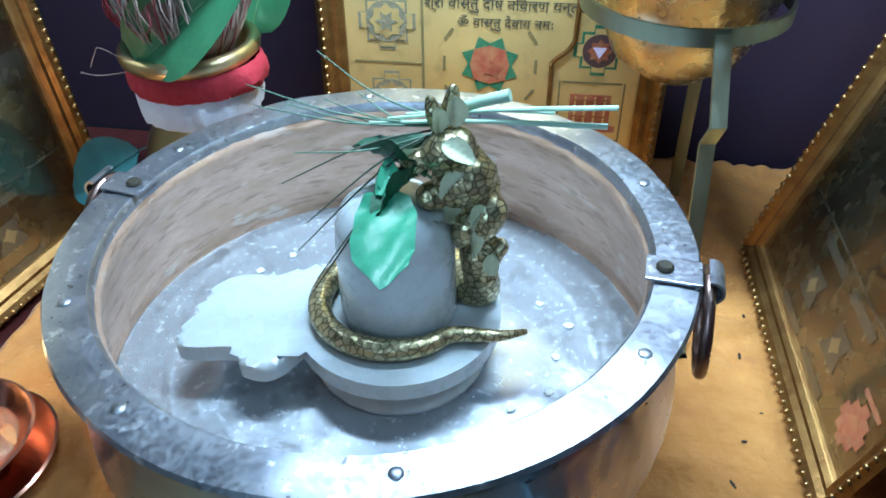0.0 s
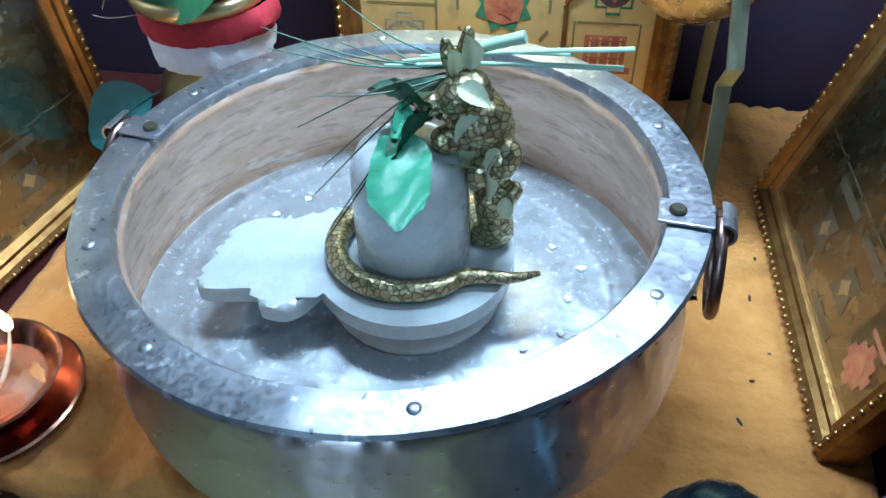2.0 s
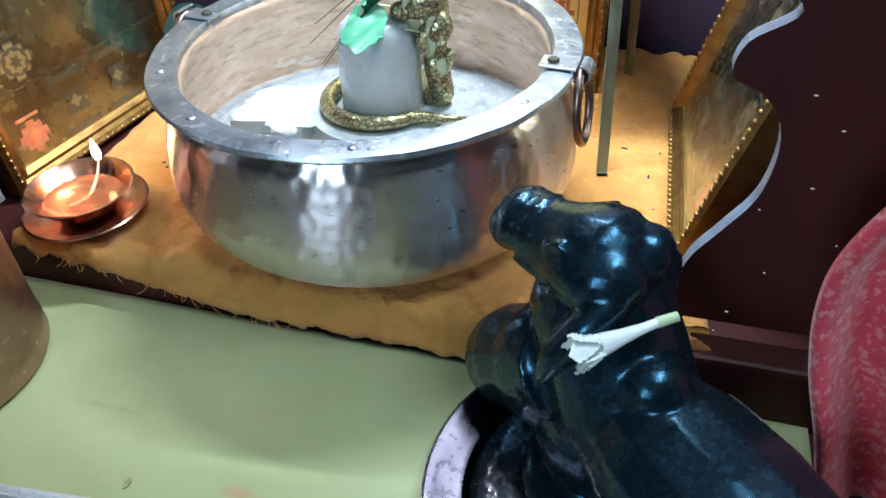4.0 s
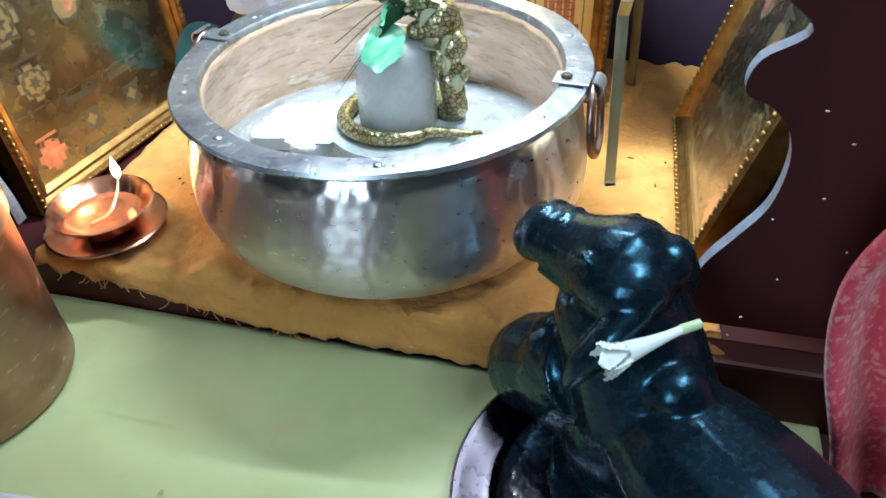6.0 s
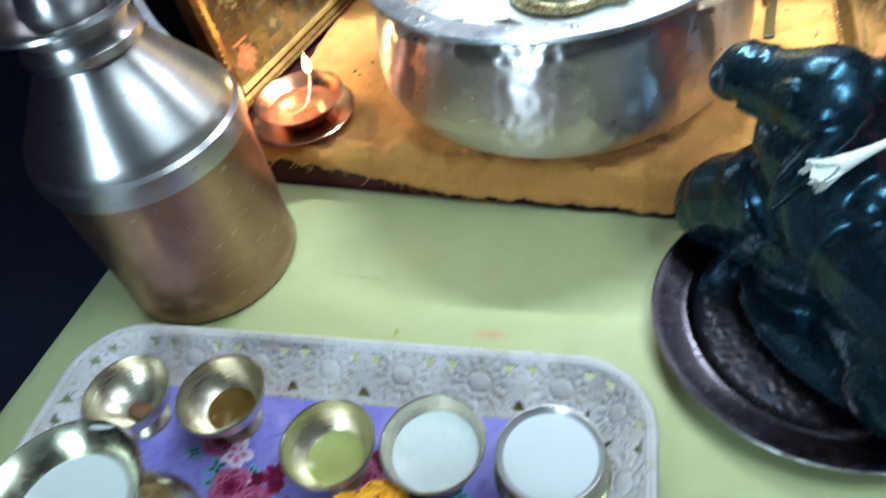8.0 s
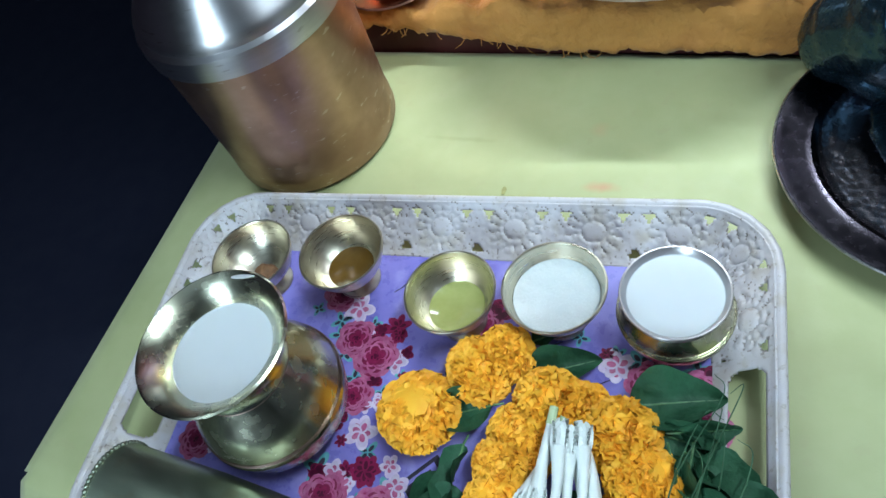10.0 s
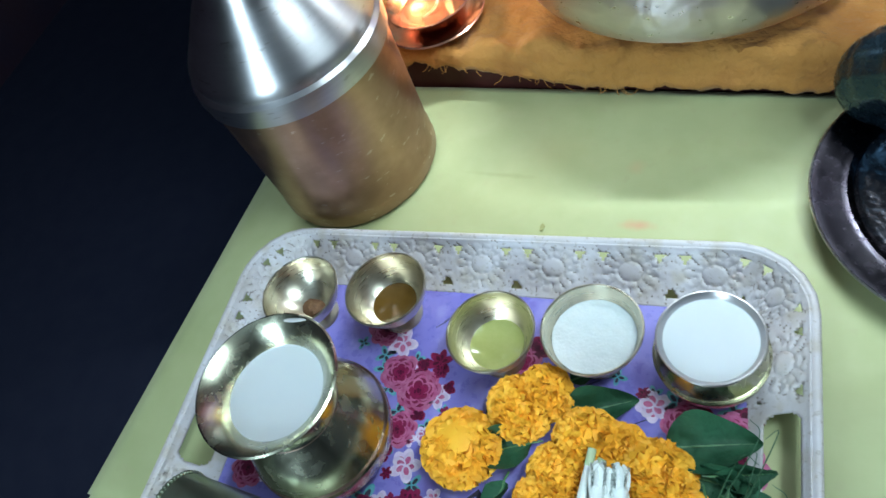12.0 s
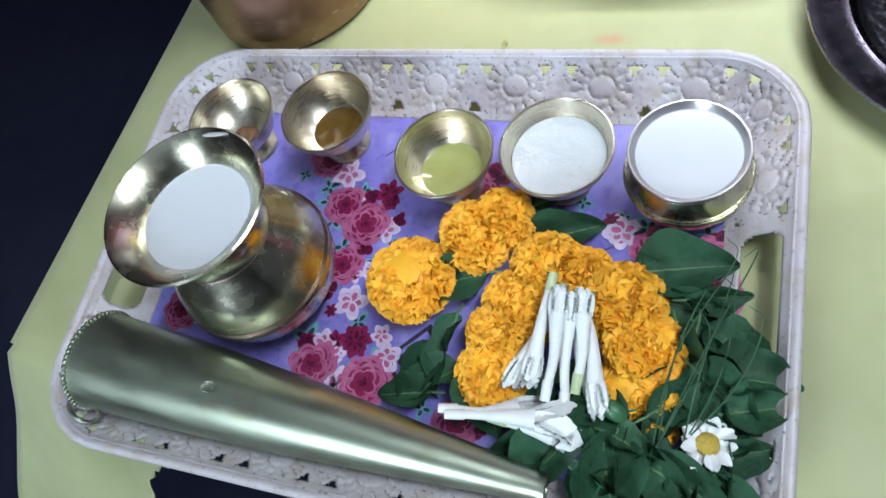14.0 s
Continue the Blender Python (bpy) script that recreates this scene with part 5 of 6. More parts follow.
# ---- water pot with coconut ----
kal = thing("water_pot", (-0.194, 0.630, Z + 0.0045), 0, "small brass water pot wrapped in red and white cloth", "pot")
part("body", lathe([(0, 0.0), (0.035, 0.0), (0.04, 0.006), (0.058, 0.035), (0.062, 0.065), (0.052, 0.090), (0.040, 0.105), (0.036, 0.118), (0.040, 0.136), (0.048, 0.152), (0.046, 0.153), (0.036, 0.138), (0.032, 0.118), (0, 0.11)], 48), M["brass"], kal)
part("rim", tube([(0.0505 * math.cos(2 * math.pi * k / 24), 0.0505 * math.sin(2 * math.pi * k / 24), 0.153) for k in range(25)], 0.0055, 60, 10), M["brass"], kal, "rolled brass rim")
bm = lathe([(0.049, 0.148), (0.053, 0.144), (0.054, 0.137), (0.052, 0.131), (0.047, 0.129)], 90)
for v in bm.verts:
    a = math.atan2(v.co.y, v.co.x)
    f = 1 + 0.05 * noise.noise(Vector((a * 6, v.co.z * 90, 0))) + 0.14 * max(0, math.cos(a + 0.25)) ** 6
    v.co.x, v.co.y = v.co.x * f, v.co.y * f
part("red_band", bm, M["redcloth"], kal, "crumpled red cotton tied round the neck")
bm = lathe([(0.047, 0.132), (0.0500, 0.127), (0.051, 0.118), (0.049, 0.110), (0.043, 0.107)], 90)
for v in bm.verts:
    a = math.atan2(v.co.y, v.co.x)
    f = 1 + 0.06 * noise.noise(Vector((a * 7, v.co.z * 60, 4)))
    v.co.x, v.co.y = v.co.x * f, v.co.y * f
part("white_band", bm, M["gauze"], kal, "white gauze wrapping")
kal.scale = (1, 1, 1.2)
coco = thing("coconut", (-0.194, 0.632, Z + 0.178), 0, "husked brown coconut with red fibres set in the water pot", "coconut")
part("nut", lathe([(0, -0.01), (0.025, -0.004), (0.042, 0.022), (0.050, 0.055), (0.050, 0.09), (0.038, 0.125), (0.018, 0.15), (0, 0.158)], 40), M["husk"], coco)
rng = random.Random(12)
for k in range(90):
    a = rng.uniform(-math.pi, 0.3)
    r0, r1 = 0.028, 0.053
    aa = a + rng.uniform(-0.25, 0.25)
    z1 = rng.uniform(0.06, 0.13)
    p = [(r0 * math.cos(a), r0 * math.sin(a), rng.uniform(-0.002, 0.012)), (0.049 * math.cos(a), 0.049 * math.sin(a), 0.035), ((r1 + rng.uniform(0, .004)) * math.cos(aa), (r1 + rng.uniform(0, .004)) * math.sin(aa), z1 * 0.75), (r1 * 0.98 * math.cos(aa), r1 * 0.98 * math.sin(aa), z1)]
    part("fibre", tube(p, 0.0006, 10, 4), M["redfibre" if rng.random() < 0.35 or -2.7 < a < -2.1 else "fibre"], coco)
for p in ([(-0.03, -0.03, 0.0), (-0.055, -0.035, 0.02), (-0.066, -0.03, 0.012), (-0.072, -0.03, 0.002)], [(-0.035, -0.03, 0.0), (-0.06, -0.04, 0.0), (-0.075, -0.04, 0.002)]):
    part("fibre", tube(p, 0.0004, 12, 4), M["fibre"], coco)


def facing(at, along, face):
    """a pose at a place whose x runs along one way and whose z looks as near as may be another way"""
    x = Vector(along).normalized()
    z = Vector(face)
    z = (z - x * z.dot(x)).normalized()
    y = z.cross(x)
    return Matrix.Translation(at) @ Matrix((x, y, z)).transposed().to_4x4()


BETEL = "large green betel leaf tucked round the coconut"
for at, d, n, L, W in (((-0.218, 0.588, Z + 0.190), (0.78, -0.03, 0.62), (0.10, -0.9, 0.35), 0.145, 0.060), ((-0.235, 0.668, Z + 0.178), (-0.38, 0.05, 0.92), (-0.3, -0.8, 0.2), 0.14, 0.045), ((-0.160, 0.675, Z + 0.178), (0.35, 0.1, 0.9), (0.2, -0.9, 0.2), 0.14, 0.05)):
    leaf_thing("betel_leaf", facing(at, d, n), M["betel"], M["rib"], BETEL, "betel leaves", L, W, 0.04, 0.16, 0.3, wave=0.010, tip=0.62)
leaf_thing("teal_leaf", facing((-0.238, 0.585, Z + 0.115), (-0.80, 0.05, -0.52), (-0.35, -0.75, 0.5)), M["teal"], M["teal"], "dark teal leaf drooping behind the pot handle", "", 0.098, 0.056, 0.05, 0.1, 0.2, tip=0.9)

# ---- brass bowl on a tall three-legged stand ----
SX, SY = 0.184, 0.630
st = thing("bowl_stand", (SX, SY, Z + 0.002), 0, "tall brass stand with flat bent legs", "stand")


def strap(pts, w, t, m):
    bm = bmesh.new()
    rows = []
    for r, z in pts:
        rows.append([bm.verts.new((r + dx, y, z)) for dx, y in ((-t / 2, -w / 2), (t / 2, -w / 2), (t / 2, w / 2), (-t / 2, w / 2))])
    for a, b in zip(rows, rows[1:]):
        for j in range(4):
            bm.faces.new((a[j], a[(j + 1) % 4], b[(j + 1) % 4], b[j]))
    bm.faces.new(rows[0])
    bm.faces.new(rows[-1])
    return part("leg", bm, M["oldbrass"], st, m=m, smooth=False)


for a in (-82, 60, 118):
    f0 = 0.132 if a < 0 else 0.090
    strap([(f0 + 0.004, 0.001), (f0, 0.001), (f0 - 0.0015, 0.003), (0.62 * 0.076 + 0.38 * f0 - 0.006, 0.165), (0.62 * 0.076 + 0.38 * f0 + 0.004, 0.183), (0.076, 0.236)], 0.0110, 0.0026, pose(0, 0, 0, 0, 0, a))
part("hoop", lathe([(0.0715, 0.226), (0.0745, 0.226), (0.0745, 0.238), (0.0715, 0.238), (0.0715, 0.226)], 48), M["oldbrass"], st)
bw = thing("brass_bowl", (SX, SY, Z + 0.002), 0, "shallow shiny brass bowl with a broad lip resting in the stand", "bowl")
part("bowl", lathe([(0, 0.172), (0.022, 0.173), (0.047, 0.192), (0.061, 0.223), (0.0675, 0.254), (0.079, 0.262), (0.0805, 0.2635), (0.079, 0.265), (0.066, 0.2575), (0.059, 0.226), (0.045, 0.196), (0.020, 0.1765), (0, 0.1755)], 64), M["bowlbrass"], bw)

# ---- milk can ----
can = thing("milk_can", (-0.355, 0.191, 0.0005), 0, "tarnished copper milk can with bright tinned shoulder on the table", "milk can")
part("body", lathe([(0, 0.004), (0.084, 0.0), (0.088, 0.0), (0.0905, 0.004), (0.0895, 0.014), (0.0905, 0.017), (0.0895, 0.020), (0.0905, 0.08), (0.092, 0.150), (0.0925, 0.160)], 80), M["canbody"], can, "brown tarnished copper wall")
part("shoulder", lathe([(0.0928, 0.158), (0.0955, 0.160), (0.0965, 0.170), (0.0955, 0.180), (0.091, 0.183), (0.0915, 0.190), (0.088, 0.196), (0.062, 0.232), (0.046, 0.252), (0.044, 0.258)], 80), M["cansteel"], can, "bright spun conical shoulder with a band")
part("neck", lathe([(0.044, 0.257), (0.0485, 0.261), (0.0485, 0.268), (0.044, 0.272), (0.043, 0.278), (0.050, 0.287), (0.063, 0.294), (0.068, 0.297), (0.067, 0.300), (0.060, 0.300), (0.045, 0.292), (0.036, 0.280), (0.034, 0.268), (0, 0.262)], 80), M["cansteel"], can, "flared neck and lip")
lid = tagged(part("small_pot", lathe([(0, 0.0), (0.018, 0.002), (0.030, 0.014), (0.034, 0.030), (0.029, 0.046), (0.018, 0.055), (0.016, 0.06), (0.021, 0.068), (0.019, 0.069), (0.013, 0.06), (0, 0.055)], 48), M["cansteel"], None, m=pose(-0.355, 0.191, 0.268)), "small round metal pot sitting in the can mouth", "pot")

# ---- dark plate and the black stone bull ----
pt = thing("round_plate", (0.225, 0.150, 0.0005), 0, "dark round metal plate with a hammered middle under the bull", "plate")
part("well", lathe([(0, 0.004), (0.092, 0.003), (0.100, 0.005), (0.104, 0.010), (0.1015, 0.0125), (0.097, 0.0085), (0.092, 0.0072), (0, 0.007)], 96), M["plate"], pt, "hammered shiny middle")
part("flange", lathe([(0.104, 0.0095), (0.112, 0.0135), (0.131, 0.0175), (0.1335, 0.0185), (0.1335, 0.0205), (0.127, 0.0200), (0.112, 0.0165), (0.107, 0.0172), (0.1035, 0.0140), (0.1012, 0.0128)], 96), M["plateflange"], pt, "smooth flange with a raised ring, coloured dark for its reflections")
part("lip", tube([(0.1342 * math.cos(2 * math.pi * k / 48), 0.1342 * math.sin(2 * math.pi * k / 48), 0.0200) for k in range(49)], 0.0012, 144, 8), M["platelip"], pt, "thin pale worn lip")
bull = bmesh.new()


def limb(pts, rad, n=14):
    tube(pts, rad, n, 14, bull)


H = 0.011
limb([(0.330, 0.045, 0.070), (0.295, 0.085, 0.085), (0.255, 0.130, 0.092), (0.222, 0.168, 0.090)], [0.035, 0.056, 0.058, 0.054, 0.04])
ball((0.280, 0.098, 0.055), (0.085, 0.060, 0.048), bull, rot(0, 0, -48))
ball((0.212, 0.178, 0.064), (0.052, 0.048, 0.052), bull, rot(0, 0, -48))
ball((0.230, 0.156, 0.142), (0.023, 0.023, 0.024), bull)
limb([(0.222, 0.175, 0.09), (0.208, 0.190, 0.135), (0.196, 0.200, 0.170), (0.190, 0.204, 0.192)], [0.050, 0.047, 0.044, 0.036])
limb([(0.212, 0.188, 0.204), (0.196, 0.200, 0.205), (0.178, 0.212, 0.206), (0.160, 0.226, 0.206), (0.145, 0.238, 0.206)], [0.024, 0.034, 0.033, 0.0255, 0.0220, 0.0200])
ball((0.147, 0.237, 0.209), (0.0200, 0.0225, 0.0205), bull, rot(0, -10, -35))
ball((0.141, 0.240, 0.201), (0.0185, 0.0205, 0.018), bull, rot(0, -10, -35))
ball((0.219, 0.199, 0.212), (0.017, 0.018, 0.017), bull)
ball((0.192, 0.190, 0.205), (0.034, 0.028, 0.024), bull, rot(0, 6, -36))
limb([(0.204, 0.168, 0.200), (0.188, 0.158, 0.184), (0.174, 0.153, 0.162), (0.166, 0.150, 0.136)], [0.010, 0.013, 0.011, 0.004])
limb([(0.222, 0.212, 0.200), (0.232, 0.222, 0.186), (0.236, 0.226, 0.160), (0.236, 0.228, 0.14)], [0.010, 0.013, 0.011, 0.004])
limb([(0.185, 0.190, 0.110), (0.165, 0.212, 0.085), (0.145, 0.232, 0.060), (0.165, 0.225, 0.030), (0.19, 0.2, 0.026)], [0.040, 0.040, 0.038, 0.026, 0.018])
ball((0.143, 0.234, 0.056), (0.038, 0.036, 0.042), bull)
ball((0.172, 0.204, 0.090), (0.042, 0.042, 0.052), bull)
limb([(0.240, 0.215, 0.075), (0.232, 0.232, 0.050), (0.224, 0.240, 0.035), (0.24, 0.225, 0.028)], [0.028, 0.024, 0.020, 0.016])
ball((0.258, 0.066, 0.042), (0.045, 0.035, 0.032), bull, rot(0, 0, -48))
ball((0.325, 0.105, 0.042), (0.030, 0.03, 0.032), bull, rot(0, 0, -48))
ball((0.24, 0.135, 0.022), (0.10, 0.066, 0.013), bull, rot(0, 0, -48))
ax = (Vector((0.145, 0.238, 0.206)) - Vector((0.196, 0.200, 0.205))).normalized()
sd_, up_ = ax.cross(Vector((0, 0, 1))).normalized(), Vector((0, 0, 1))
for off, rr, th in ((0.004, 0.0218, 0.0030), (-0.004, 0.0222, 0.0022), (-0.011, 0.0234, 0.0018)):
    c0 = Vector((0.149, 0.235, 0.2065)) + ax * off
    tube([c0 + rr * (math.cos(q) * sd_ + math.sin(q) * up_) for q in (k * math.pi / 10 for k in range(-1, 12))], th, 30, 6, bull)
for sgn in (1, -1):
    e0 = Vector((0.184, 0.207, 0.222)) - sgn * sd_ * 0.024
    tube([e0 + ax * 0.012 + Vector((0, 0, -0.004)), e0 + Vector((0, 0, 0.004)) - sgn * sd_ * 0.003, e0 - ax * 0.013 + Vector((0, 0, -0.003))], [0.0015, 0.0032, 0.0015], 12, 8, bull)
    tube([e0 + ax * 0.012 + Vector((0, 0, -0.006)), e0 + Vector((0, 0, -0.011)) - sgn * sd_ * 0.004, e0 - ax * 0.013 + Vector((0, 0, -0.006))], [0.0012, 0.0026, 0.0012], 12, 8, bull)
    j0 = Vector((0.170, 0.217, 0.192)) - sgn * sd_ * 0.020
    tube([j0 + ax * 0.022, j0, j0 - ax * 0.024 + Vector((0, 0, 0.004))], [0.002, 0.004, 0.005, 0.002], 12, 8, bull)
for k in range(4):
    a = k * 0.006
    tube([(0.170 + a, 0.181 - a * .2, 0.219), (0.174 + a, 0.178, 0.211), (0.180 + a, 0.176, 0.201)], 0.0026, 8, 6, bull)
for v in bull.verts:
    up = min(1.0, max(0.0, (v.co.z - 0.13) / 0.05))
    along = min(1.0, max(0.0, (Vector((0.212, 0.188)) - v.co.xy).dot(Vector((0.80, -0.60))) / 0.08))
    v.co.z -= up * (0.008 + 0.011 * along)
bo = part("bull_statue", bull, M["stone"], None)
rm = bo.modifiers.new("weld", "REMESH")
rm.mode, rm.voxel_size, rm.use_smooth_shade = "VOXEL", 0.0022, True
smo = bo.modifiers.new("soften", "SMOOTH")
smo.factor, smo.iterations = 0.5, 8
tagged(bo, "polished black stone statue of a resting bull on the dark plate", "statue")

# ---- tuberose flower ----


def tuberose(m, label, length=0.06, open_=0.5, name="tuberose", seed=0):
    t = thing(name, (0, 0, 0), 0, label, "flower", "tuberose flowers")
    t.matrix_world = m
    L = length
    rg = random.Random(seed)
    bow = L * rg.uniform(-0.05, 0.05)
    slim = open_ < 0.4
    part("tube", tube([(0, 0, 0), (L * 0.3, bow, 0.0015), (L * (0.72 if slim else 0.62), 0, 0.0)], [0.0027, 0.0029, 0.0032, 0.0040, 0.0054] if slim else [0.0026, 0.0030, 0.0044, 0.0066], 16, 12), M["white"], t)
    part("stalk_end", tube([(-0.010, 0, -0.001), (0.002, 0, 0)], [0.0030, 0.0033], 4, 10), M["stem" if seed % 4 in (0, 2) else "white"], t, "cut stalk end")
    for k in range(6):
        a = k * 60 + rg.uniform(-8, 8)
        sp = 8 + 40 * open_ * (0.6 if k % 2 else 1.0)
        pl_len, pl_w = (L * rg.uniform(0.30, 0.38), 0.0088) if slim else (L * rg.uniform(0.38, 0.46), 0.0125)
        part("petal", leaf_mesh(pl_len, pl_w, rg.uniform(-0.05, 0.12), -0.12, 0.3, broad=True), M["white"], t, m=pose(L * (0.66 if slim else 0.58), 0, 0, a, 0, 0) @ pose(0, 0, 0.0038 if slim else 0.0034, 0, -sp * (0.22 if slim else 0.5), 0), sharp=80)
    return t


tuberose(Matrix.Translation((0.2275, 0.158, 0.189)) @ rot(0, 0, 204) @ rot(20, 16, 0), "single white tuberose flower lying on the black bull", 0.054, 1.0, seed=2)

# ---- red brocade cloth ----
bm = bmesh.new()
prof = curve_points([(0.362, 0, -0.0045), (0.352, 0, 0.04), (0.340, 0, 0.09), (0.320, 0, 0.15), (0.309, 0, 0.20), (0.310, 0, 0.24), (0.328, 0, 0.29), (0.355, 0, 0.34)], 40)
rows = []
for i, p in enumerate(prof):
    row = []
    for j in range(41):
        u = j / 40
        row.append(bm.verts.new((p.x + 0.30 * u, 0.175 + 0.02 * math.sin(u * 9 + p.z * 8) - 0.03 * u - 0.012 * math.cos(u * 30) * (1 - u) + (0.014 * (1 - math.cos(min(1, u * 9) * math.pi * 0.5)) - 0.014), p.z)))
    rows.append(row)
for a, b in zip(rows, rows[1:]):
    for j in range(40):
        bm.faces.new((a[j], a[j + 1], b[j + 1], b[j]))
bc = part("brocade_cloth", bm, M["brocade"], None, sharp=80)
sd = bc.modifiers.new("thick", "SOLIDIFY")
sd.thickness = 0.006
tagged(bc, "red and gold brocade cloth draped beside the shrine panel", "cloth")

# ---- tray ----
TC = (-0.157, -0.094, 0.0006)
TW, TD, TR = 0.499, 0.336, 0.055   # outer size of the rim and its corner radius
tray = thing("serving_tray", TC, 0.5, "white plastic tray with a pierced lace-pattern border on the satin cloth", "tray")


def perimeter(w, d, r, n_side, n_corner):
    """points and outward normals round a rounded rectangle, with the run along it"""
    out = []
    cs = [(w / 2 - r, d / 2 - r, 0), (-w / 2 + r, d / 2 - r, 90), (-w / 2 + r, -d / 2 + r, 180), (w / 2 - r, -d / 2 + r, 270)]
    for k, (x, y, a0) in enumerate(cs):
        for i in range(n_corner):
            a = radians(a0 + 90 * i / n_corner)
            out.append((x + r * math.cos(a), y + r * math.sin(a)))
        x2, y2, _ = cs[(k + 1) % 4]
        a = radians(a0 + 90)
        p0 = (x + r * math.cos(a), y + r * math.sin(a))
        p1 = (x2 + r * math.cos(a), y2 + r * math.sin(a))
        L = math.dist(p0, p1)
        n = max(2, int(L / 0.0016))
        for i in range(n):
            out.append((p0[0] + (p1[0] - p0[0]) * i / n, p0[1] + (p1[1] - p0[1]) * i / n))
    return out


def lace(run, v, L, hx):
    """relief and holes of the border: run along it in metres, v from 0 (foot) to 1 (rim). Returns height, hole"""
    per = L / round(L / 0.066)
    u = (run % per) - per / 2
    w = (v - 0.52) * 0.044
    if hx is not None and abs(hx) < 0.062:
        q = max(abs(hx) - 0.044, 0) / 0.012
        if q * q + ((v - 0.52) / 0.30) ** 2 < 1:
            return 0, True
        return 0.0004, False
    d = math.hypot(u / 1.35, w)
    a = math.atan2(w, u / 1.35)
    h = 0.0
    if d < 0.0068:
        h = 0.0016 * math.sqrt(max(0, 1 - (d / 0.0072) ** 2)) + 0.0003
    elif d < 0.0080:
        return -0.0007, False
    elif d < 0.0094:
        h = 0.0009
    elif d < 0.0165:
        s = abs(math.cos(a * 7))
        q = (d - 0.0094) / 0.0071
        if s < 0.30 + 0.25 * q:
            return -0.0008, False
        inner = s > 0.80 and 0.25 < q < 0.80
        h = 0.0003 if inner else 0.0013
    else:
        h = 0.0007 * (noise.noise(Vector((run * 330, v * 14, 0))) + 0.45)
        uu = abs(abs(u) - per / 2 + 0.010)
        if v > 0.66 and uu < 0.0055 * (v - 0.62) / 0.22 and v < 0.86:
            return 0, True
        if v < 0.30 and abs(abs(u) - per / 2) < 0.006 * (0.34 - v) / 0.2 and v > 0.10:
            return 0, True
        if 0.30 < noise.noise(Vector((run * 200, v * 9, 7))) < 0.36 and 0.10 < v < 0.88:
            return -0.0004, False
    return h, False


def lace_border():
    bm = bmesh.new()
    P = perimeter(TW, TD, TR, 0, 54)
    n, nv = len(P), 30
    run, L = [0.0], 0.0
    for i in range(n):
        L += math.dist(P[i], P[(i + 1) % n])
        run.append(L)
    grid, holes, low = [], set(), {}
    for i, (x, y) in enumerate(P):
        xa, ya = P[i - 1]
        xb, yb_ = P[(i + 1) % n]
        tx, ty = xb - xa, yb_ - ya
        q = math.hypot(tx, ty)
        nx, ny = ty / q, -tx / q
        hx = y + 0.012 if abs(x) > TW / 2 - 0.003 else None
        col = []
        for j in range(nv + 1):
            v = j / nv
            inset = 0.040 * (1 - v) ** 1.25
            h, hole = lace(run[i], v, L, hx)
            low[(i, j)] = h
            if hole:
                holes.add((i, j))
            z = 0.004 + 0.030 * v ** 1.15 + 0.0
            sl = Vector((-nx * 0.55, -ny * 0.55, 0.8))
            col.append(bm.verts.new(Vector((x - nx * inset, y - ny * inset, z)) + sl * h))
        grid.append(col)
    for i in range(n):
        k = (i + 1) % n
        for j in range(nv):
            c = sum(((a, b) in holes) for a, b in ((i, j), (k, j), (i, j + 1), (k, j + 1)))
            if c < 3:
                f = bm.faces.new((grid[i][j], grid[k][j], grid[k][j + 1], grid[i][j + 1]))
                # lowest relief gets the dark plastic: grime and painted slot shade
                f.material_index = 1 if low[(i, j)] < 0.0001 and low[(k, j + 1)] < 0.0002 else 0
    for v in [v for v in bm.verts if not v.link_faces]:
        bm.verts.remove(v)
    return bm


lb = part("lace_border", lace_border(), [M["plastic"], M["grime_and_shade"]], tray, "pierced border of oval medallions and rays", sharp=80)
sd = lb.modifiers.new("thick", "SOLIDIFY")
sd.thickness, sd.offset = 0.0014, -1
P = perimeter(TW + 0.004, TD + 0.004, TR + 0.002, 0, 16)
bm = bmesh.new()
ringz = [(-0.0035, 0.0325), (-0.001, 0.0362), (0.0025, 0.0362), (0.0042, 0.034), (0.0035, 0.029), (0.0022, 0.029), (0.0018, 0.0325)]
rows = []
Ps = P[::3]
for i, (x, y) in enumerate(Ps):
    xa, ya = Ps[i - 1]
    xb, yb_ = Ps[(i + 1) % len(Ps)]
    q = math.hypot(xb - xa, yb_ - ya)
    nx, ny = (yb_ - ya) / q, -(xb - xa) / q
    rows.append([bm.verts.new((x + nx * d, y + ny * d, z)) for d, z in ringz])
for i in range(len(rows)):
    a, b = rows[i], rows[(i + 1) % len(rows)]
    for j in range(len(ringz)):
        bm.faces.new((a[j], b[j], b[(j + 1) % len(ringz)], a[(j + 1) % len(ringz)]))
part("rim", bm, M["plastic"], tray, "smooth rounded rim", sharp=60)
P = [p for p in perimeter(TW - 0.078, TD - 0.078, 0.022, 0, 8)][::4]
part("base", slab(P, 0.001, 0.0045), M["plastic"], tray, smooth=False)
liner = part("printed_liner", slab([(x * 0.994, y * 0.99) for x, y in P], 0.0047, 0.0056), M["liner"], tray, "violet liner printed with roses", smooth=False)
FZ = TC[2] + 0.0058   # top of the liner


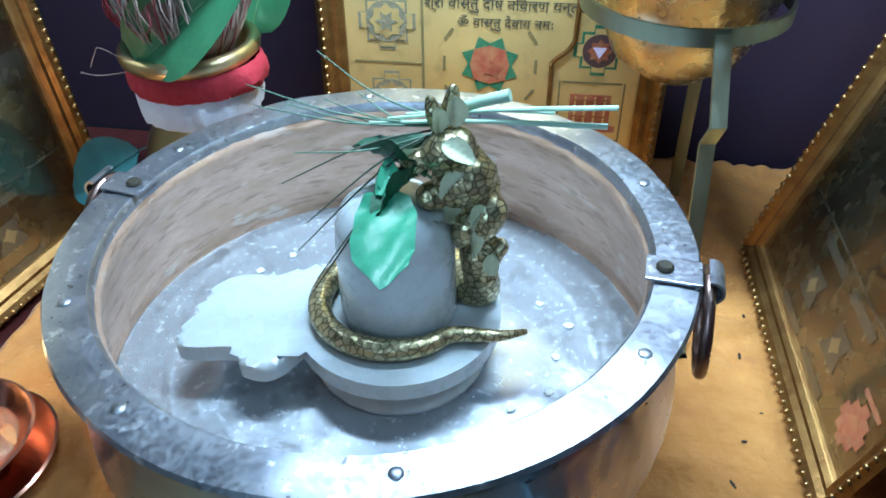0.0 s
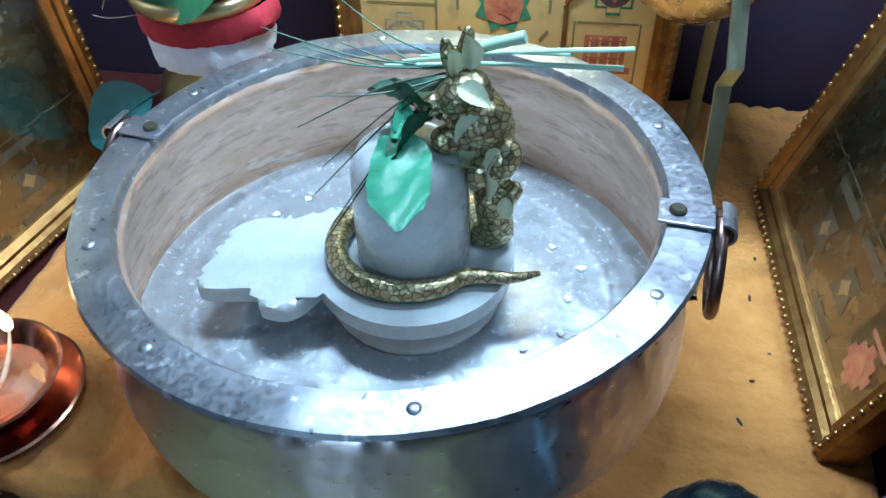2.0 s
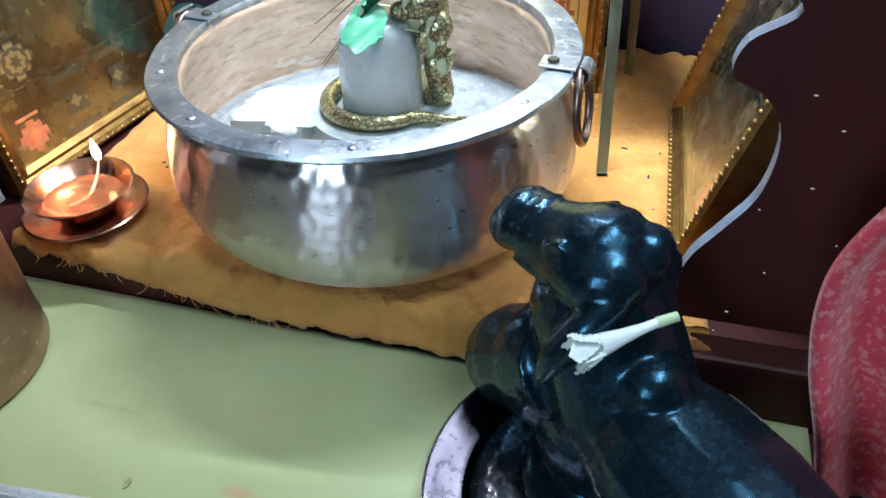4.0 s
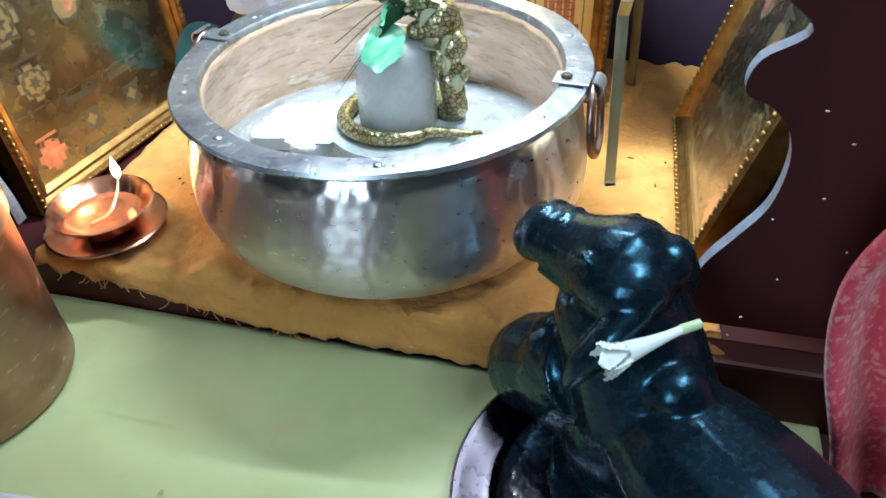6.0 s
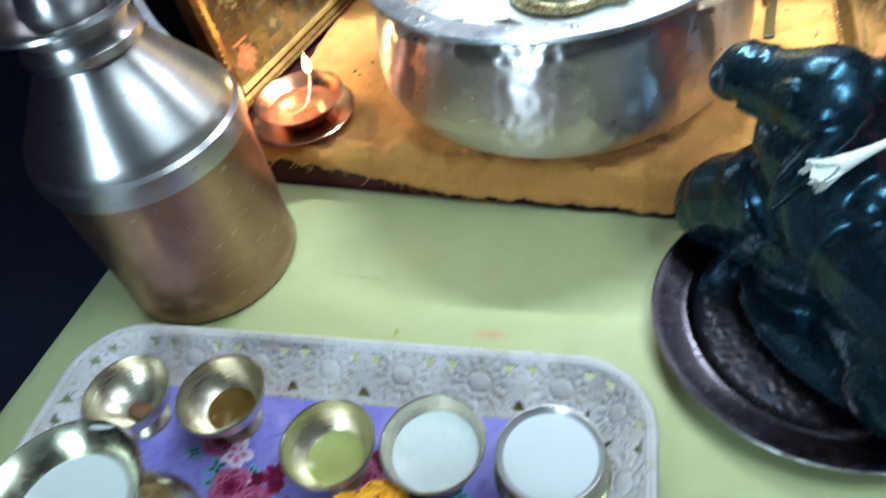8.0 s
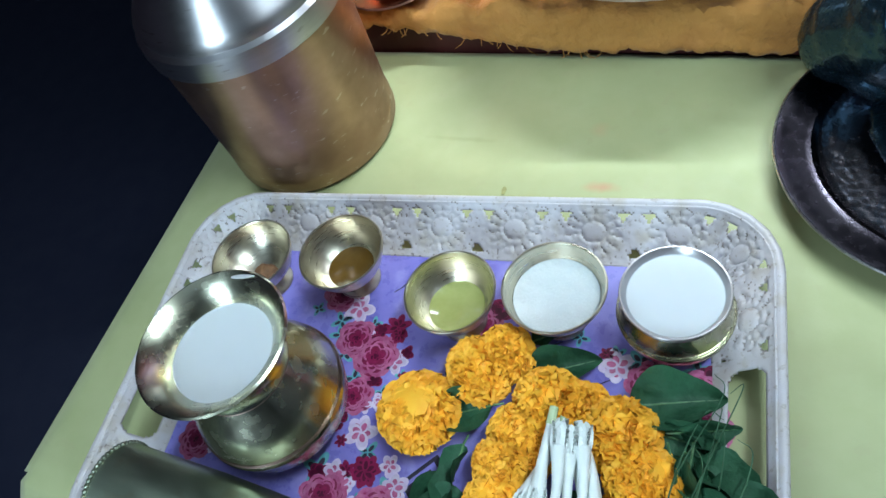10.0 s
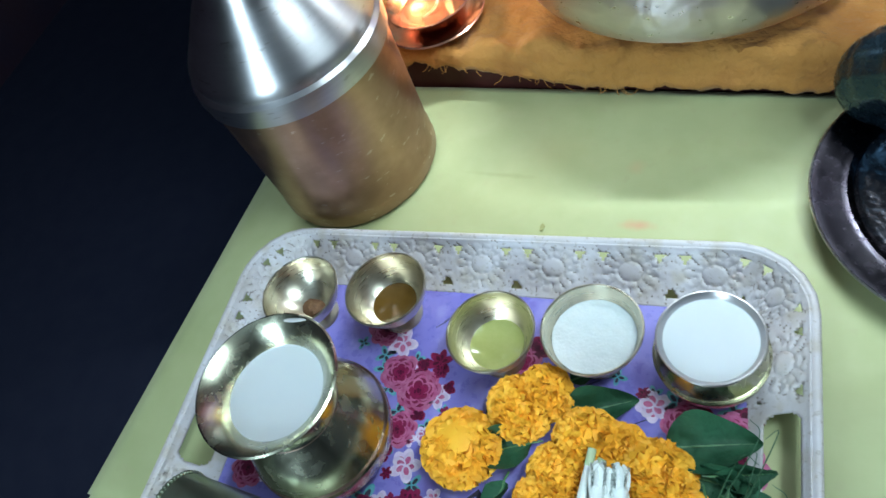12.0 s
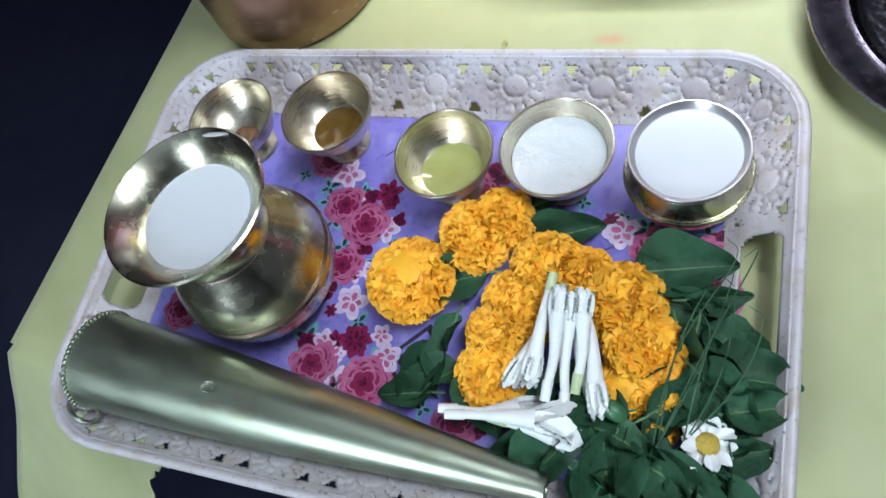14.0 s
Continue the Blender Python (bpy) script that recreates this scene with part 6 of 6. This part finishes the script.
def flower_print(x, y, r, kind, seed):
    """a printed flower on the liner: flat overlapping petals"""
    rg = random.Random(seed)
    bm = bmesh.new()
    layers = {"rose": 6, "bud": 3, "pale": 2, "small": 2, "leaf": 1}[kind]
    z = 0.0
    for k in range(layers):
        rr = r * (1.08 - k * 0.165)
        n = {"leaf": 4, "bud": 3, "small": 6, "pale": 5}.get(kind, 8 - k)
        t0 = rg.uniform(0, 6)
        for i in range(n):
            a = t0 + i * 2 * math.pi / n + rg.uniform(-0.2, 0.2)
            px, py = x + rr * 0.46 * math.cos(a), y + rr * 0.46 * math.sin(a)
            ra, rb = rr * rg.uniform(0.40, 0.52), rr * rg.uniform(0.34, 0.46)
            if kind in ("leaf", "pale", "small"):
                ra, rb = rr * 0.5, rr * (0.34 if kind == "pale" else 0.26)
            shells = ((1.0, 0 if k < 4 else 1, 0.0), (0.86, 1, -0.10), (0.60, 2, -0.24)) if kind in ("rose", "bud") else ((1.0, 0, 0.0), (0.55, 1, -0.1))
            for f0, mi, sh in shells:
                z += 0.000006
                ox, oy = px + rr * sh * math.cos(a), py + rr * sh * math.sin(a)
                vs = [bm.verts.new((ox + f0 * (ra * math.cos(q) * math.cos(a) - rb * math.sin(q) * math.sin(a)), oy + f0 * (ra * math.cos(q) * math.sin(a) + rb * math.sin(q) * math.cos(a)), 0.0060 + z)) for q in (i2 * math.pi / 6 for i2 in range(12))]
                bm.faces.new(vs).material_index = mi
    ms = {"rose": [M["rosepale2"], M["rosepink"], M["rose"]], "bud": [M["rosepink"], M["rose"], M["rose"]], "small": [M["rosepink"], M["rose"]], "pale": [M["rosepale"], M["rosepale2"]], "leaf": [M["tealprint"], M["navy"]]}[kind]
    part("printed_" + ("leaf" if kind == "leaf" else "flower"), bm, ms, tray, smooth=False)


def on_tray(x, y):
    return x - TC[0], y - TC[1]


k = 0
for x, y, r, kind in ((-0.204, -0.064, 0.021, "rose"), (-0.226, -0.050, 0.019, "rose"), (-0.192, -0.036, 0.012, "small"), (-0.178, -0.058, 0.007, "bud"), (-0.232, -0.022, 0.015, "pale"), (-0.252, -0.010, 0.018, "rose"),
                      (-0.214, -0.10, 0.018, "rose"), (-0.198, -0.128, 0.014, "pale"), (-0.188, -0.142, 0.010, "leaf"), (-0.186, -0.156, 0.013, "small"), (-0.202, -0.158, 0.008, "small"), (-0.172, -0.185, 0.022, "rose"), (-0.215, -0.178, 0.020, "rose"),
                      (-0.16, -0.165, 0.012, "pale"), (-0.120, -0.028, 0.019, "rose"), (-0.108, -0.018, 0.012, "bud"), (-0.112, -0.046, 0.016, "pale"), (0.010, -0.062, 0.018, "rose"), (0.044, -0.068, 0.020, "rose"), (0.052, -0.090, 0.018, "rose"), (0.030, -0.076, 0.014, "bud"),
                      (-0.012, -0.052, 0.014, "pale"), (0.004, -0.048, 0.011, "leaf"), (-0.225, -0.16, 0.014, "leaf"), (-0.34, -0.152, 0.018, "rose"), (-0.31, -0.10, 0.02, "rose"), (-0.30, -0.06, 0.015, "pale"), (-0.245, -0.035, 0.010, "leaf"), (-0.214, -0.036, 0.008, "leaf"),
                      (-0.145, -0.215, 0.015, "pale"), (-0.10, -0.20, 0.018, "rose"), (-0.05, -0.19, 0.018, "rose"), (0.03, -0.15, 0.018, "rose"), (0.0, -0.12, 0.018, "pale"), (-0.08, -0.14, 0.018, "rose"), (-0.165, -0.115, 0.010, "small")):
    k += 1
    px, py = on_tray(x, y)
    dr = random.Random(900 + k)
    if kind == "rose":
        for _ in range(3):
            a = dr.uniform(0, 6.28)
            flower_print(px + 0.85 * r * math.cos(a), py + 0.85 * r * math.sin(a), r * dr.uniform(0.45, 0.6), dr.choice(("pale", "leaf", "pale", "bud")), 300 + k * 5 + _)
    flower_print(px, py, r, kind, k)
fill = random.Random(61)
for i in range(34):
    bx_, by_ = fill.choice(((-0.205, -0.06), (-0.20, -0.125), (-0.185, -0.17), (-0.12, -0.03), (0.03, -0.07), (-0.25, -0.02), (-0.175, -0.10), (-0.15, -0.20), (-0.03, -0.05)))
    flower_print(*on_tray(bx_ + fill.uniform(-0.026, 0.026), by_ + fill.uniform(-0.022, 0.022)), fill.uniform(0.005, 0.009), fill.choice(("leaf", "leaf", "bud", "small", "pale")), 700 + i)
cx0, cy0 = on_tray(-0.140, -0.160)
for s in range(4):
    part("printed_cabin", slab([(cx0 + a * math.cos(0.8) - b * math.sin(0.8) + 0.0 * s, cy0 + a * math.sin(0.8) + b * math.cos(0.8)) for a, b in ((-0.022 + s * 0.005, -0.012 + s * .003), (0.022 - s * 0.005, -0.012 + s * .003), (0.022 - s * 0.005, 0.012 - s * .003), (-0.022 + s * 0.005, 0.012 - s * .003))], 0.0058, 0.0059 + s * 0.00008), M["navy" if s % 2 == 0 else "liner"], tray, smooth=False)
for x, y, a in ((-0.172, -0.012, 0.6), (-0.03, -0.075, 0.5), (-0.20, 0.0, 0.7), (-0.06, -0.04, 0.5)):
    px, py = on_tray(x, y)
    for i in range(3):
        part("printed_script", slab([(px + i * 0.006 + q * math.cos(a), py + i * 0.003 + 0.004 * math.sin(i) + q * math.sin(a) + e) for q, e in ((-0.006, 0), (0.006, 0), (0.006, 0.0008), (-0.006, 0.0008))], 0.0058, 0.0060), M["navy"], tray, smooth=False)

# ---- vessels on the tray ----


def goblet(at, r, h, label, fill, level, lumps=False):
    t = thing("small_cup", (at[0], at[1], FZ), 0, label, "cup", "small metal cups on the tray")
    pr = [(0, 0.001), (0.017, 0.0), (0.0195, 0.001), (0.0185, 0.004), (0.0125, 0.008), (0.0115, 0.012), (0.017, 0.0165), (r * 0.80, 0.6 * h), (r * 0.95, 0.85 * h), (r * 0.985, h - 0.001), (r, h), (r * 0.965, h - 0.0002), (r * 0.93, 0.85 * h), (r * 0.76, 0.6 * h), (0.017, 0.019), (0.008, 0.0165), (0, 0.016)]
    part("foot", lathe(pr[:7], 56), M["cupmetal"], t)
    part("bowl", lathe(pr[6:], 56), M["cupmetal"], t)
    part("rim", tube([(r * 0.985 * math.cos(2 * math.pi * k / 32), r * 0.985 * math.sin(2 * math.pi * k / 32), h) for k in range(33)], 0.0010, 64, 6), M["cupmetal"], t, "thin rolled rim")
    if fill:
        z = h * level
        rr = r * (0.76 + (0.93 - 0.76) * (level - 0.6) / 0.25) if level > 0.6 else r * 0.76 - (0.6 - level) * h * 0.95
        f = part("content", lathe([(rr, z + 0.0006), (rr * 0.97, z), (0, z)], 40), fill, None, m=pose(at[0], at[1], FZ))
        return t, f
    return t, None


goblet((-0.327, -0.002), 0.037, 0.045, "small pale brass footed cup holding a lump of brown sugar", None, 0)
lump = ball((0, 0, 0), (0.0115, 0.009, 0.0075), None, None, 12, 9)
for v in lump.verts:
    v.co *= 1 + 0.35 * noise.noise(v.co * 260)
tagged(part("sugar_lump", lump, M["sugar"], None, m=pose(-0.317, -0.010, FZ + 0.0275)), "rough brown sugar lump in the cup", "sugar lump")
for at, r, h, lab, fl_, lv, nm, lb_ in (((-0.241, 0.006), 0.037, 0.047, "small pale brass footed cup half full of honey", M["honey"], 0.47, "honey", "brown honey pooled in the cup"),
                                 ((-0.137, -0.025), 0.036, 0.048, "small pale brass footed cup with greenish oil", M["ghee"], 0.50, "oil", "greenish yellow oil pooled in the cup"),
                                 ((-0.058, -0.016), 0.0385, 0.050, "small pale brass footed cup full of white curd", M["curd"], 0.72, "curd", "lumpy white curd filling the cup")):
    t, f = goblet(at, r, h, lab, fl_, lv)
    f.name = nm
    tagged(f, lb_, nm)
small = thing("small_round_pot", (0.026, -0.016, FZ), 0, "small round-bellied brass pot brimming with milk", "pot")
part("body", lathe([(0, 0.0), (0.020, 0.0), (0.025, 0.002), (0.034, 0.010), (0.0400, 0.021), (0.0408, 0.026), (0.0400, 0.030), (0.037, 0.038), (0.0340, 0.044), (0.032, 0.044), (0, 0.04)], 64), M["jugbrass"], small, "round brass belly")
part("neck", lathe([(0.0338, 0.0436), (0.0345, 0.050), (0.0368, 0.0530), (0.0360, 0.0540), (0.0330, 0.0505), (0.032, 0.0436)], 64), M["cansteel"], small, "bright silvery neck")
part("rim", tube([(0.0364 * math.cos(2 * math.pi * k / 32), 0.0364 * math.sin(2 * math.pi * k / 32), 0.0536) for k in range(33)], 0.0011, 64, 6), M["cansteel"], small, "thin rolled rim")
for z, r in ((0.0285, 0.0406), (0.0310, 0.0399)):
    part("ridge", tube([(r * math.cos(2 * math.pi * k / 32), r * math.sin(2 * math.pi * k / 32), z) for k in range(33)], 0.0006, 64, 5), M["jugbrass"], small)
tagged(part("milk", lathe([(0.0328, 0.0500), (0.0322, 0.0494), (0, 0.0494)], 48), M["milk"], None, m=pose(0.026, -0.016, FZ)), "white milk filling the small round pot", "milk")
lota = thing("milk_jug", (-0.253, -0.124, FZ), 0, "round-bellied brass jug with a wide flared lip full of milk", "jug")
part("body", lathe([(0, 0.0), (0.030, 0.0), (0.034, 0.002), (0.036, 0.010), (0.034, 0.014), (0.044, 0.022), (0.054, 0.036), (0.0575, 0.052), (0.0578, 0.054), (0.057, 0.056), (0.0535, 0.072), (0.046, 0.090), (0.036, 0.103), (0.0335, 0.111), (0.035, 0.120), (0.041, 0.132), (0.049, 0.1415), (0.0535, 0.145), (0.0540, 0.1465),
                     (0.0525, 0.1475), (0.045, 0.1425), (0.037, 0.131), (0.032, 0.119), (0.031, 0.111), (0, 0.10)], 80), M["jugbrass"], lota)
for z, r in ((0.060, 0.0567), (0.058, 0.0570), (0.104, 0.0357)):
    part("engraved_ring", tube([(r * math.cos(2 * math.pi * k / 32), r * math.sin(2 * math.pi * k / 32), z) for k in range(33)], 0.0004, 64, 5), M["dullcopper"], lota)
lota.scale = (1, 1, 0.945)
part("milk", lathe([(0.0366, 0.1228), (0.0360, 0.1222), (0, 0.1222)], 48), M["milk"], None, m=pose(-0.253, -0.124, FZ))
tagged(bpy.data.objects["milk.001"], "white milk filling the brass jug", "milk")
tagged(part("milk_drop", ball((0, 0, 0), (0.010, 0.0042, 0.0008), None, None, 12, 6), M["milk"], None, m=pose(-0.249, -0.0745, FZ + 0.1382, -32, 0, 8)), "dried milk splash on the jug lip", "milk")

# ---- brass horn ----
A, B = Vector((-0.360, -0.209, 0.045)), Vector((-0.030, -0.230, 0.028))
hm = Matrix.Translation(A) @ (B - A).to_track_quat("Z", "Y").to_matrix().to_4x4()
HL = (B - A).length
horn = thing("brass_horn", (0, 0, 0), 0, "long tapering dull brass pouring horn lying across the tray", "horn")
horn.matrix_world = hm
part("cone", lathe([(0.0330, 0.002), (0.0350, 0.0), (0.0345, 0.006), (0.0315, HL * 0.25), (0.0255, HL * 0.5), (0.0175, HL * 0.75), (0.0115, HL * 0.92), (0.0090, HL * 0.985), (0.0098, HL), (0.006, HL), (0.005, HL * 0.97), (0.0145, HL * 0.75), (0.0225, HL * 0.5), (0.0295, HL * 0.2), (0.0330, 0.002)], 64), M["oldbrass"], horn)
bead = bmesh.new()
for k in range(60):
    ball((0.0350 * math.cos(k * math.pi / 30), 0.0350 * math.sin(k * math.pi / 30), 0.002), 0.0020, bead, None, 7, 5)
part("beaded_edge", bead, M["oldbrass"], horn, "edge of tiny beads")
part("ring", tube([(0.011 * math.cos(2 * math.pi * k / 16), 0.011 * math.sin(2 * math.pi * k / 16), 0) for k in range(17)], 0.0016, 32, 8), M["oldbrass"], horn, m=hm.inverted() @ Matrix.Translation((-0.362, -0.246, 0.040)) @ rot(50, 20, 0))

tagged(part("water_drop", ball((0, 0, 0), (0.0050, 0.0040, 0.0016), None, None, 14, 8), M["glass"], None, m=pose(-0.2465, -0.2165, 0.0700, 0, 5, 0)), "clear drop of water on the brass horn", "water drop")

# ---- flowers ----


def marigold(at, r, flat, seed, tilt=(0, 0, 0)):
    rg = random.Random(seed)
    t = thing("marigold", at, 0, "full orange marigold flower head lying on the tray", "flower", "marigolds on the tray")
    t.matrix_world = pose(*at, *tilt)
    bm = bmesh.new()
    N = 440
    for i in range(N):
        u = (i + 0.5) / N
        el = math.asin(1 - 1.55 * u)
        az = rg.uniform(0, 6.2832)
        el += rg.uniform(-0.16, 0.16)
        d = Vector((math.cos(el) * math.cos(az), math.cos(el) * math.sin(az), math.sin(el)))
        L = r * rg.uniform(0.30, 0.46)
        w = r * rg.uniform(0.40, 0.60)
        base = Vector((d.x * r * 0.60, d.y * r * 0.60, d.z * r * 0.60 * flat))
        d = (d + 0.42 * Vector((rg.uniform(-1, 1), rg.uniform(-1, 1), rg.uniform(-0.7, 0.7)))).normalized()
        side = d.cross(Vector((0.01, 0.02, 1))).normalized()
        nrm = side.cross(d)
        roll_ = rg.uniform(-0.8, 0.8)
        s2 = side * math.cos(roll_) + nrm * math.sin(roll_)
        n2 = s2.cross(d)
        ph = rg.uniform(0, 6)
        grid = []
        for a in range(4):
            tt = a / 3
            row = []
            for b in range(5):
                s = b / 2 - 1
                ww = w * 0.5 * (0.4, 0.85, 1.1, 0.72)[a]
                ruffle = 0.11 * r * tt * math.sin(s * 5.5 + ph)
                p = base + d * (L * tt * (1 - 0.10 * s * s * tt)) + s2 * (s * ww) + n2 * (ruffle - 0.10 * r * tt * tt)
                p.z = p.z * (flat if p.z > 0 else flat * 0.8)
                row.append(bm.verts.new(p))
            grid.append(row)
        for a in range(3):
            for b in range(4):
                bm.faces.new((grid[a][b], grid[a + 1][b], grid[a + 1][b + 1], grid[a][b + 1]))
    ball((0, 0, 0), (r * 0.86, r * 0.86, r * 0.82 * flat), bm, None, 14, 9)
    part("petals", bm, M["marigold"], t, "many ruffled orange petals", sharp=180)
    part("calyx", lathe([(0, -r * flat * 0.62), (r * 0.22, -r * flat * 0.58), (r * 0.36, -r * flat * 0.2), (r * 0.3, 0.0), (0, r * 0.2 * flat)], 14), M["leaf"], t, "green calyx")
    return t


for k, (x, y, z, r, fl_, tl) in enumerate(((-0.148, -0.112, 0.026, 0.031, 0.75, (0, 0, 0)), (-0.107, -0.076, 0.028, 0.026, 0.95, (25, 10, 0)), (-0.089, -0.062, 0.032, 0.022, 0.9, (0, 30, 0)), (-0.052, -0.095, 0.030, 0.026, 0.9, (0, 0, 40)), (-0.028, -0.094, 0.030, 0.018, 0.9, (0, 0, 10)),
                                          (-0.072, -0.119, 0.028, 0.021, 0.9, (10, -10, 0)), (-0.079, -0.143, 0.030, 0.020, 0.85, (0, 0, 90)), (-0.076, -0.168, 0.026, 0.024, 0.85, (0, 0, 20)), (-0.061, -0.134, 0.022, 0.016, 0.85, (0, 0, 50)),
                                          (-0.002, -0.112, 0.030, 0.027, 0.9, (0, 0, 10)), (0.014, -0.138, 0.030, 0.026, 0.85, (-10, 20, 0)), (0.006, -0.163, 0.026, 0.019, 0.7, (0, 0, 120)), (0.031, -0.163, 0.026, 0.019, 0.75, (0, 15, 60)), (0.029, -0.184, 0.026, 0.010, 0.8, (0, 15, 10)))):
    marigold((x, y, FZ + z - 0.006), r, fl_, 30 + k, tl)
for k, (x0, y0, x1, y1, z, op) in enumerate(((-0.044, -0.117, -0.048, -0.176, 0.052, 0.30), (-0.036, -0.121, -0.036, -0.180, 0.056, 0.30), (-0.022, -0.120, -0.020, -0.172, 0.052, 0.20), (-0.032, -0.122, -0.026, -0.184, 0.050, 0.35), (-0.040, -0.120, -0.062, -0.178, 0.044, 0.30),
                                             (-0.024, -0.122, -0.004, -0.186, 0.046, 0.25), (-0.030, -0.121, -0.014, -0.178, 0.042, 0.30), (-0.084, -0.200, -0.016, -0.190, 0.044, 0.9), (-0.060, -0.198, -0.014, -0.200, 0.034, 0.7), (-0.092, -0.196, -0.040, -0.182, 0.034, 0.3))):
    a, b = Vector((x0, y0, FZ + z - 0.002)), Vector((x1, y1, FZ + z - 0.012))
    if k in (1, 2, 3, 6):
        a, b = b + Vector((0, 0.006, 0)), a + Vector((0, 0.004, 0.004))
    q = (b - a).to_track_quat("X", "Z").to_matrix().to_4x4()
    tuberose(Matrix.Translation(a) @ q @ rot(k * 47, 0, 0), "slender white tuberose flower in the heap on the tray", (b - a).length, op, seed=40 + k)
da = thing("daisy", (0.054, -0.190, FZ + 0.034), 0, "white daisy-like flower with a yellow centre among the leaves", "flower")
part("centre", lathe([(0, 0.005), (0.005, 0.0045), (0.0080, 0.002), (0.0085, 0), (0, -0.003)], 24), M["yellow"], da)
da.scale = (0.8, 0.8, 0.8)
rg = random.Random(5)
for k in range(18):
    part("petal", leaf_mesh(rg.uniform(0.0115, 0.0145), 0.0085, rg.uniform(-0.2, 0.3), 0.15, 0.2, tip=1.0), M["white"], da, m=pose(0, 0, rg.uniform(-0.001, 0.002) - (0.0025 if k % 2 else 0), 0, 0, k * 20 + rg.uniform(-6, 6)) @ pose(0.006, 0, 0, 0, rg.uniform(-25, 5), 0), sharp=80)

LEAF_LABEL = "dark green leaf in the heap of offerings on the tray"
more = random.Random(77)
spots = []
for x, y, z, L, W, az, tl, rl in ((0.000, -0.090, 0.022, 0.070, 0.044, 12, -4, 10), (0.020, -0.105, 0.020, 0.050, 0.034, -10, 0, 30), (0.030, -0.120, 0.026, 0.058, 0.036, -70, 8, 25), (0.045, -0.120, 0.022, 0.055, 0.034, -35, 5, -20), (0.040, -0.145, 0.028, 0.058, 0.038, -40, 0, 15),
                                  (0.050, -0.150, 0.024, 0.056, 0.036, 5, -4, -15), (0.052, -0.160, 0.020, 0.05, 0.03, -75, 4, 20), (0.060, -0.172, 0.030, 0.045, 0.030, 20, 6, 0), (-0.075, -0.075, 0.014, 0.062, 0.034, 22, -4, 15), (-0.095, -0.098, 0.014, 0.060, 0.034, 200, 0, -15),
                                  (-0.130, -0.09, 0.012, 0.04, 0.022, 60, -6, 10), (-0.110, -0.130, 0.014, 0.062, 0.018, -98, 0, 20), (-0.120, -0.150, 0.012, 0.055, 0.026, -110, 4, -10), (-0.10, -0.165, 0.012, 0.052, 0.028, 215, 2, 12), (-0.115, -0.185, 0.012, 0.045, 0.024, 190, 2, 0),
                                  (-0.090, -0.165, 0.016, 0.05, 0.04, -60, 3, 0), (-0.010, -0.185, 0.022, 0.075, 0.042, -130, 3, 10), (0.005, -0.190, 0.026, 0.068, 0.040, -95, 3, -15), (0.015, -0.195, 0.020, 0.07, 0.040, -50, 4, 20), (-0.02, -0.200, 0.016, 0.06, 0.036, -160, 2, -15),
                                  (0.020, -0.205, 0.024, 0.060, 0.036, -20, -2, 10), (0.000, -0.205, 0.028, 0.065, 0.036, -75, 6, 30), (-0.03, -0.185, 0.018, 0.06, 0.034, -110, 4, 20), (0.045, -0.215, 0.018, 0.055, 0.034, -10, -4, 0), (0.02, -0.180, 0.030, 0.05, 0.026, 40, 0, 20), (-0.01, -0.165, 0.018, 0.05, 0.036, -70, 0, 10),
                                  (-0.045, -0.165, 0.014, 0.05, 0.034, -100, 0, 10), (-0.075, -0.045, 0.014, 0.03, 0.02, 30, 0, 0)):
    spots.append((x, y, z, L, W, az, tl, rl))
for k in range(24):
    x, y = more.uniform(-0.04, 0.062), more.uniform(-0.218, -0.165)
    if k > 14:
        x, y = more.uniform(0.025, 0.062), more.uniform(-0.20, -0.09)
    spots.append((x, y, more.uniform(0.016, 0.028), more.uniform(0.03, 0.046), more.uniform(0.016, 0.026), more.uniform(-180, 30), more.uniform(-6, 8), more.uniform(-35, 35)))
for x, y, z, L, W, az, tl, rl in spots:
    leaf_thing("leaf", pose(x, y, FZ + z, 0, 0, az) @ rot(rl, tl, 0), M["leaf"], M["rib"], LEAF_LABEL, "leaves on the tray", L * 0.92, W * 0.92, 0.14, 0.22, 0.9, wave=0.075, tip=0.70, seed=x * 90 + y * 50)
bud = tagged(part("green_bud", ball((0, 0, 0), (0.009, 0.006, 0.006), None, None, 14, 10), M["betel"], None, m=pose(0.002, -0.180, FZ + 0.030, 0, 20, -25)), "round green flower bud among the leaves", "bud")
gt = thing("grass_tuft", (0, 0, 0), 0, "loose tuft of thin grass blades at the tray edge", "grass")
rg = random.Random(8)
for k in range(7):
    a = Vector((0.030 + rg.uniform(-0.006, 0.012), -0.205 + rg.uniform(-0.01, 0.01), FZ + 0.030))
    b = Vector((0.058 + rg.uniform(-0.014, 0.024), -0.100 + rg.uniform(-0.035, 0.025), FZ + 0.036 + rg.uniform(-0.004, 0.012)))
    mid = a.lerp(b, 0.5) + Vector((rg.uniform(-0.012, 0.012), 0, 0.012))
    part("blade", tube([a, mid, b, b + Vector((rg.uniform(-0.012, 0.012), rg.uniform(-0.006, 0.016), -0.003))], [0.0005, 0.00045, 0.0002], 16, 4), M["grass"], gt)
for k, (x, z) in enumerate(((0.33, 0.20), (0.36, 0.26), (0.345, 0.15), (0.33, 0.11), (0.37, 0.32), (0.355, 0.22), (0.38, 0.18), (0.34, 0.28), (0.325, 0.09))):
    p = sm @ Vector((x + 0.02, -0.0146, z))
    tagged(part("pale_speck", ball((0, 0, 0), (0.0008 + 0.0006 * (k % 2), 0.0006, 0.0007), None, None, 8, 5), M["speck"], None, m=Matrix.Translation(p)), "tiny pale speck stuck to the dark panel", "speck", "specks on the panel")
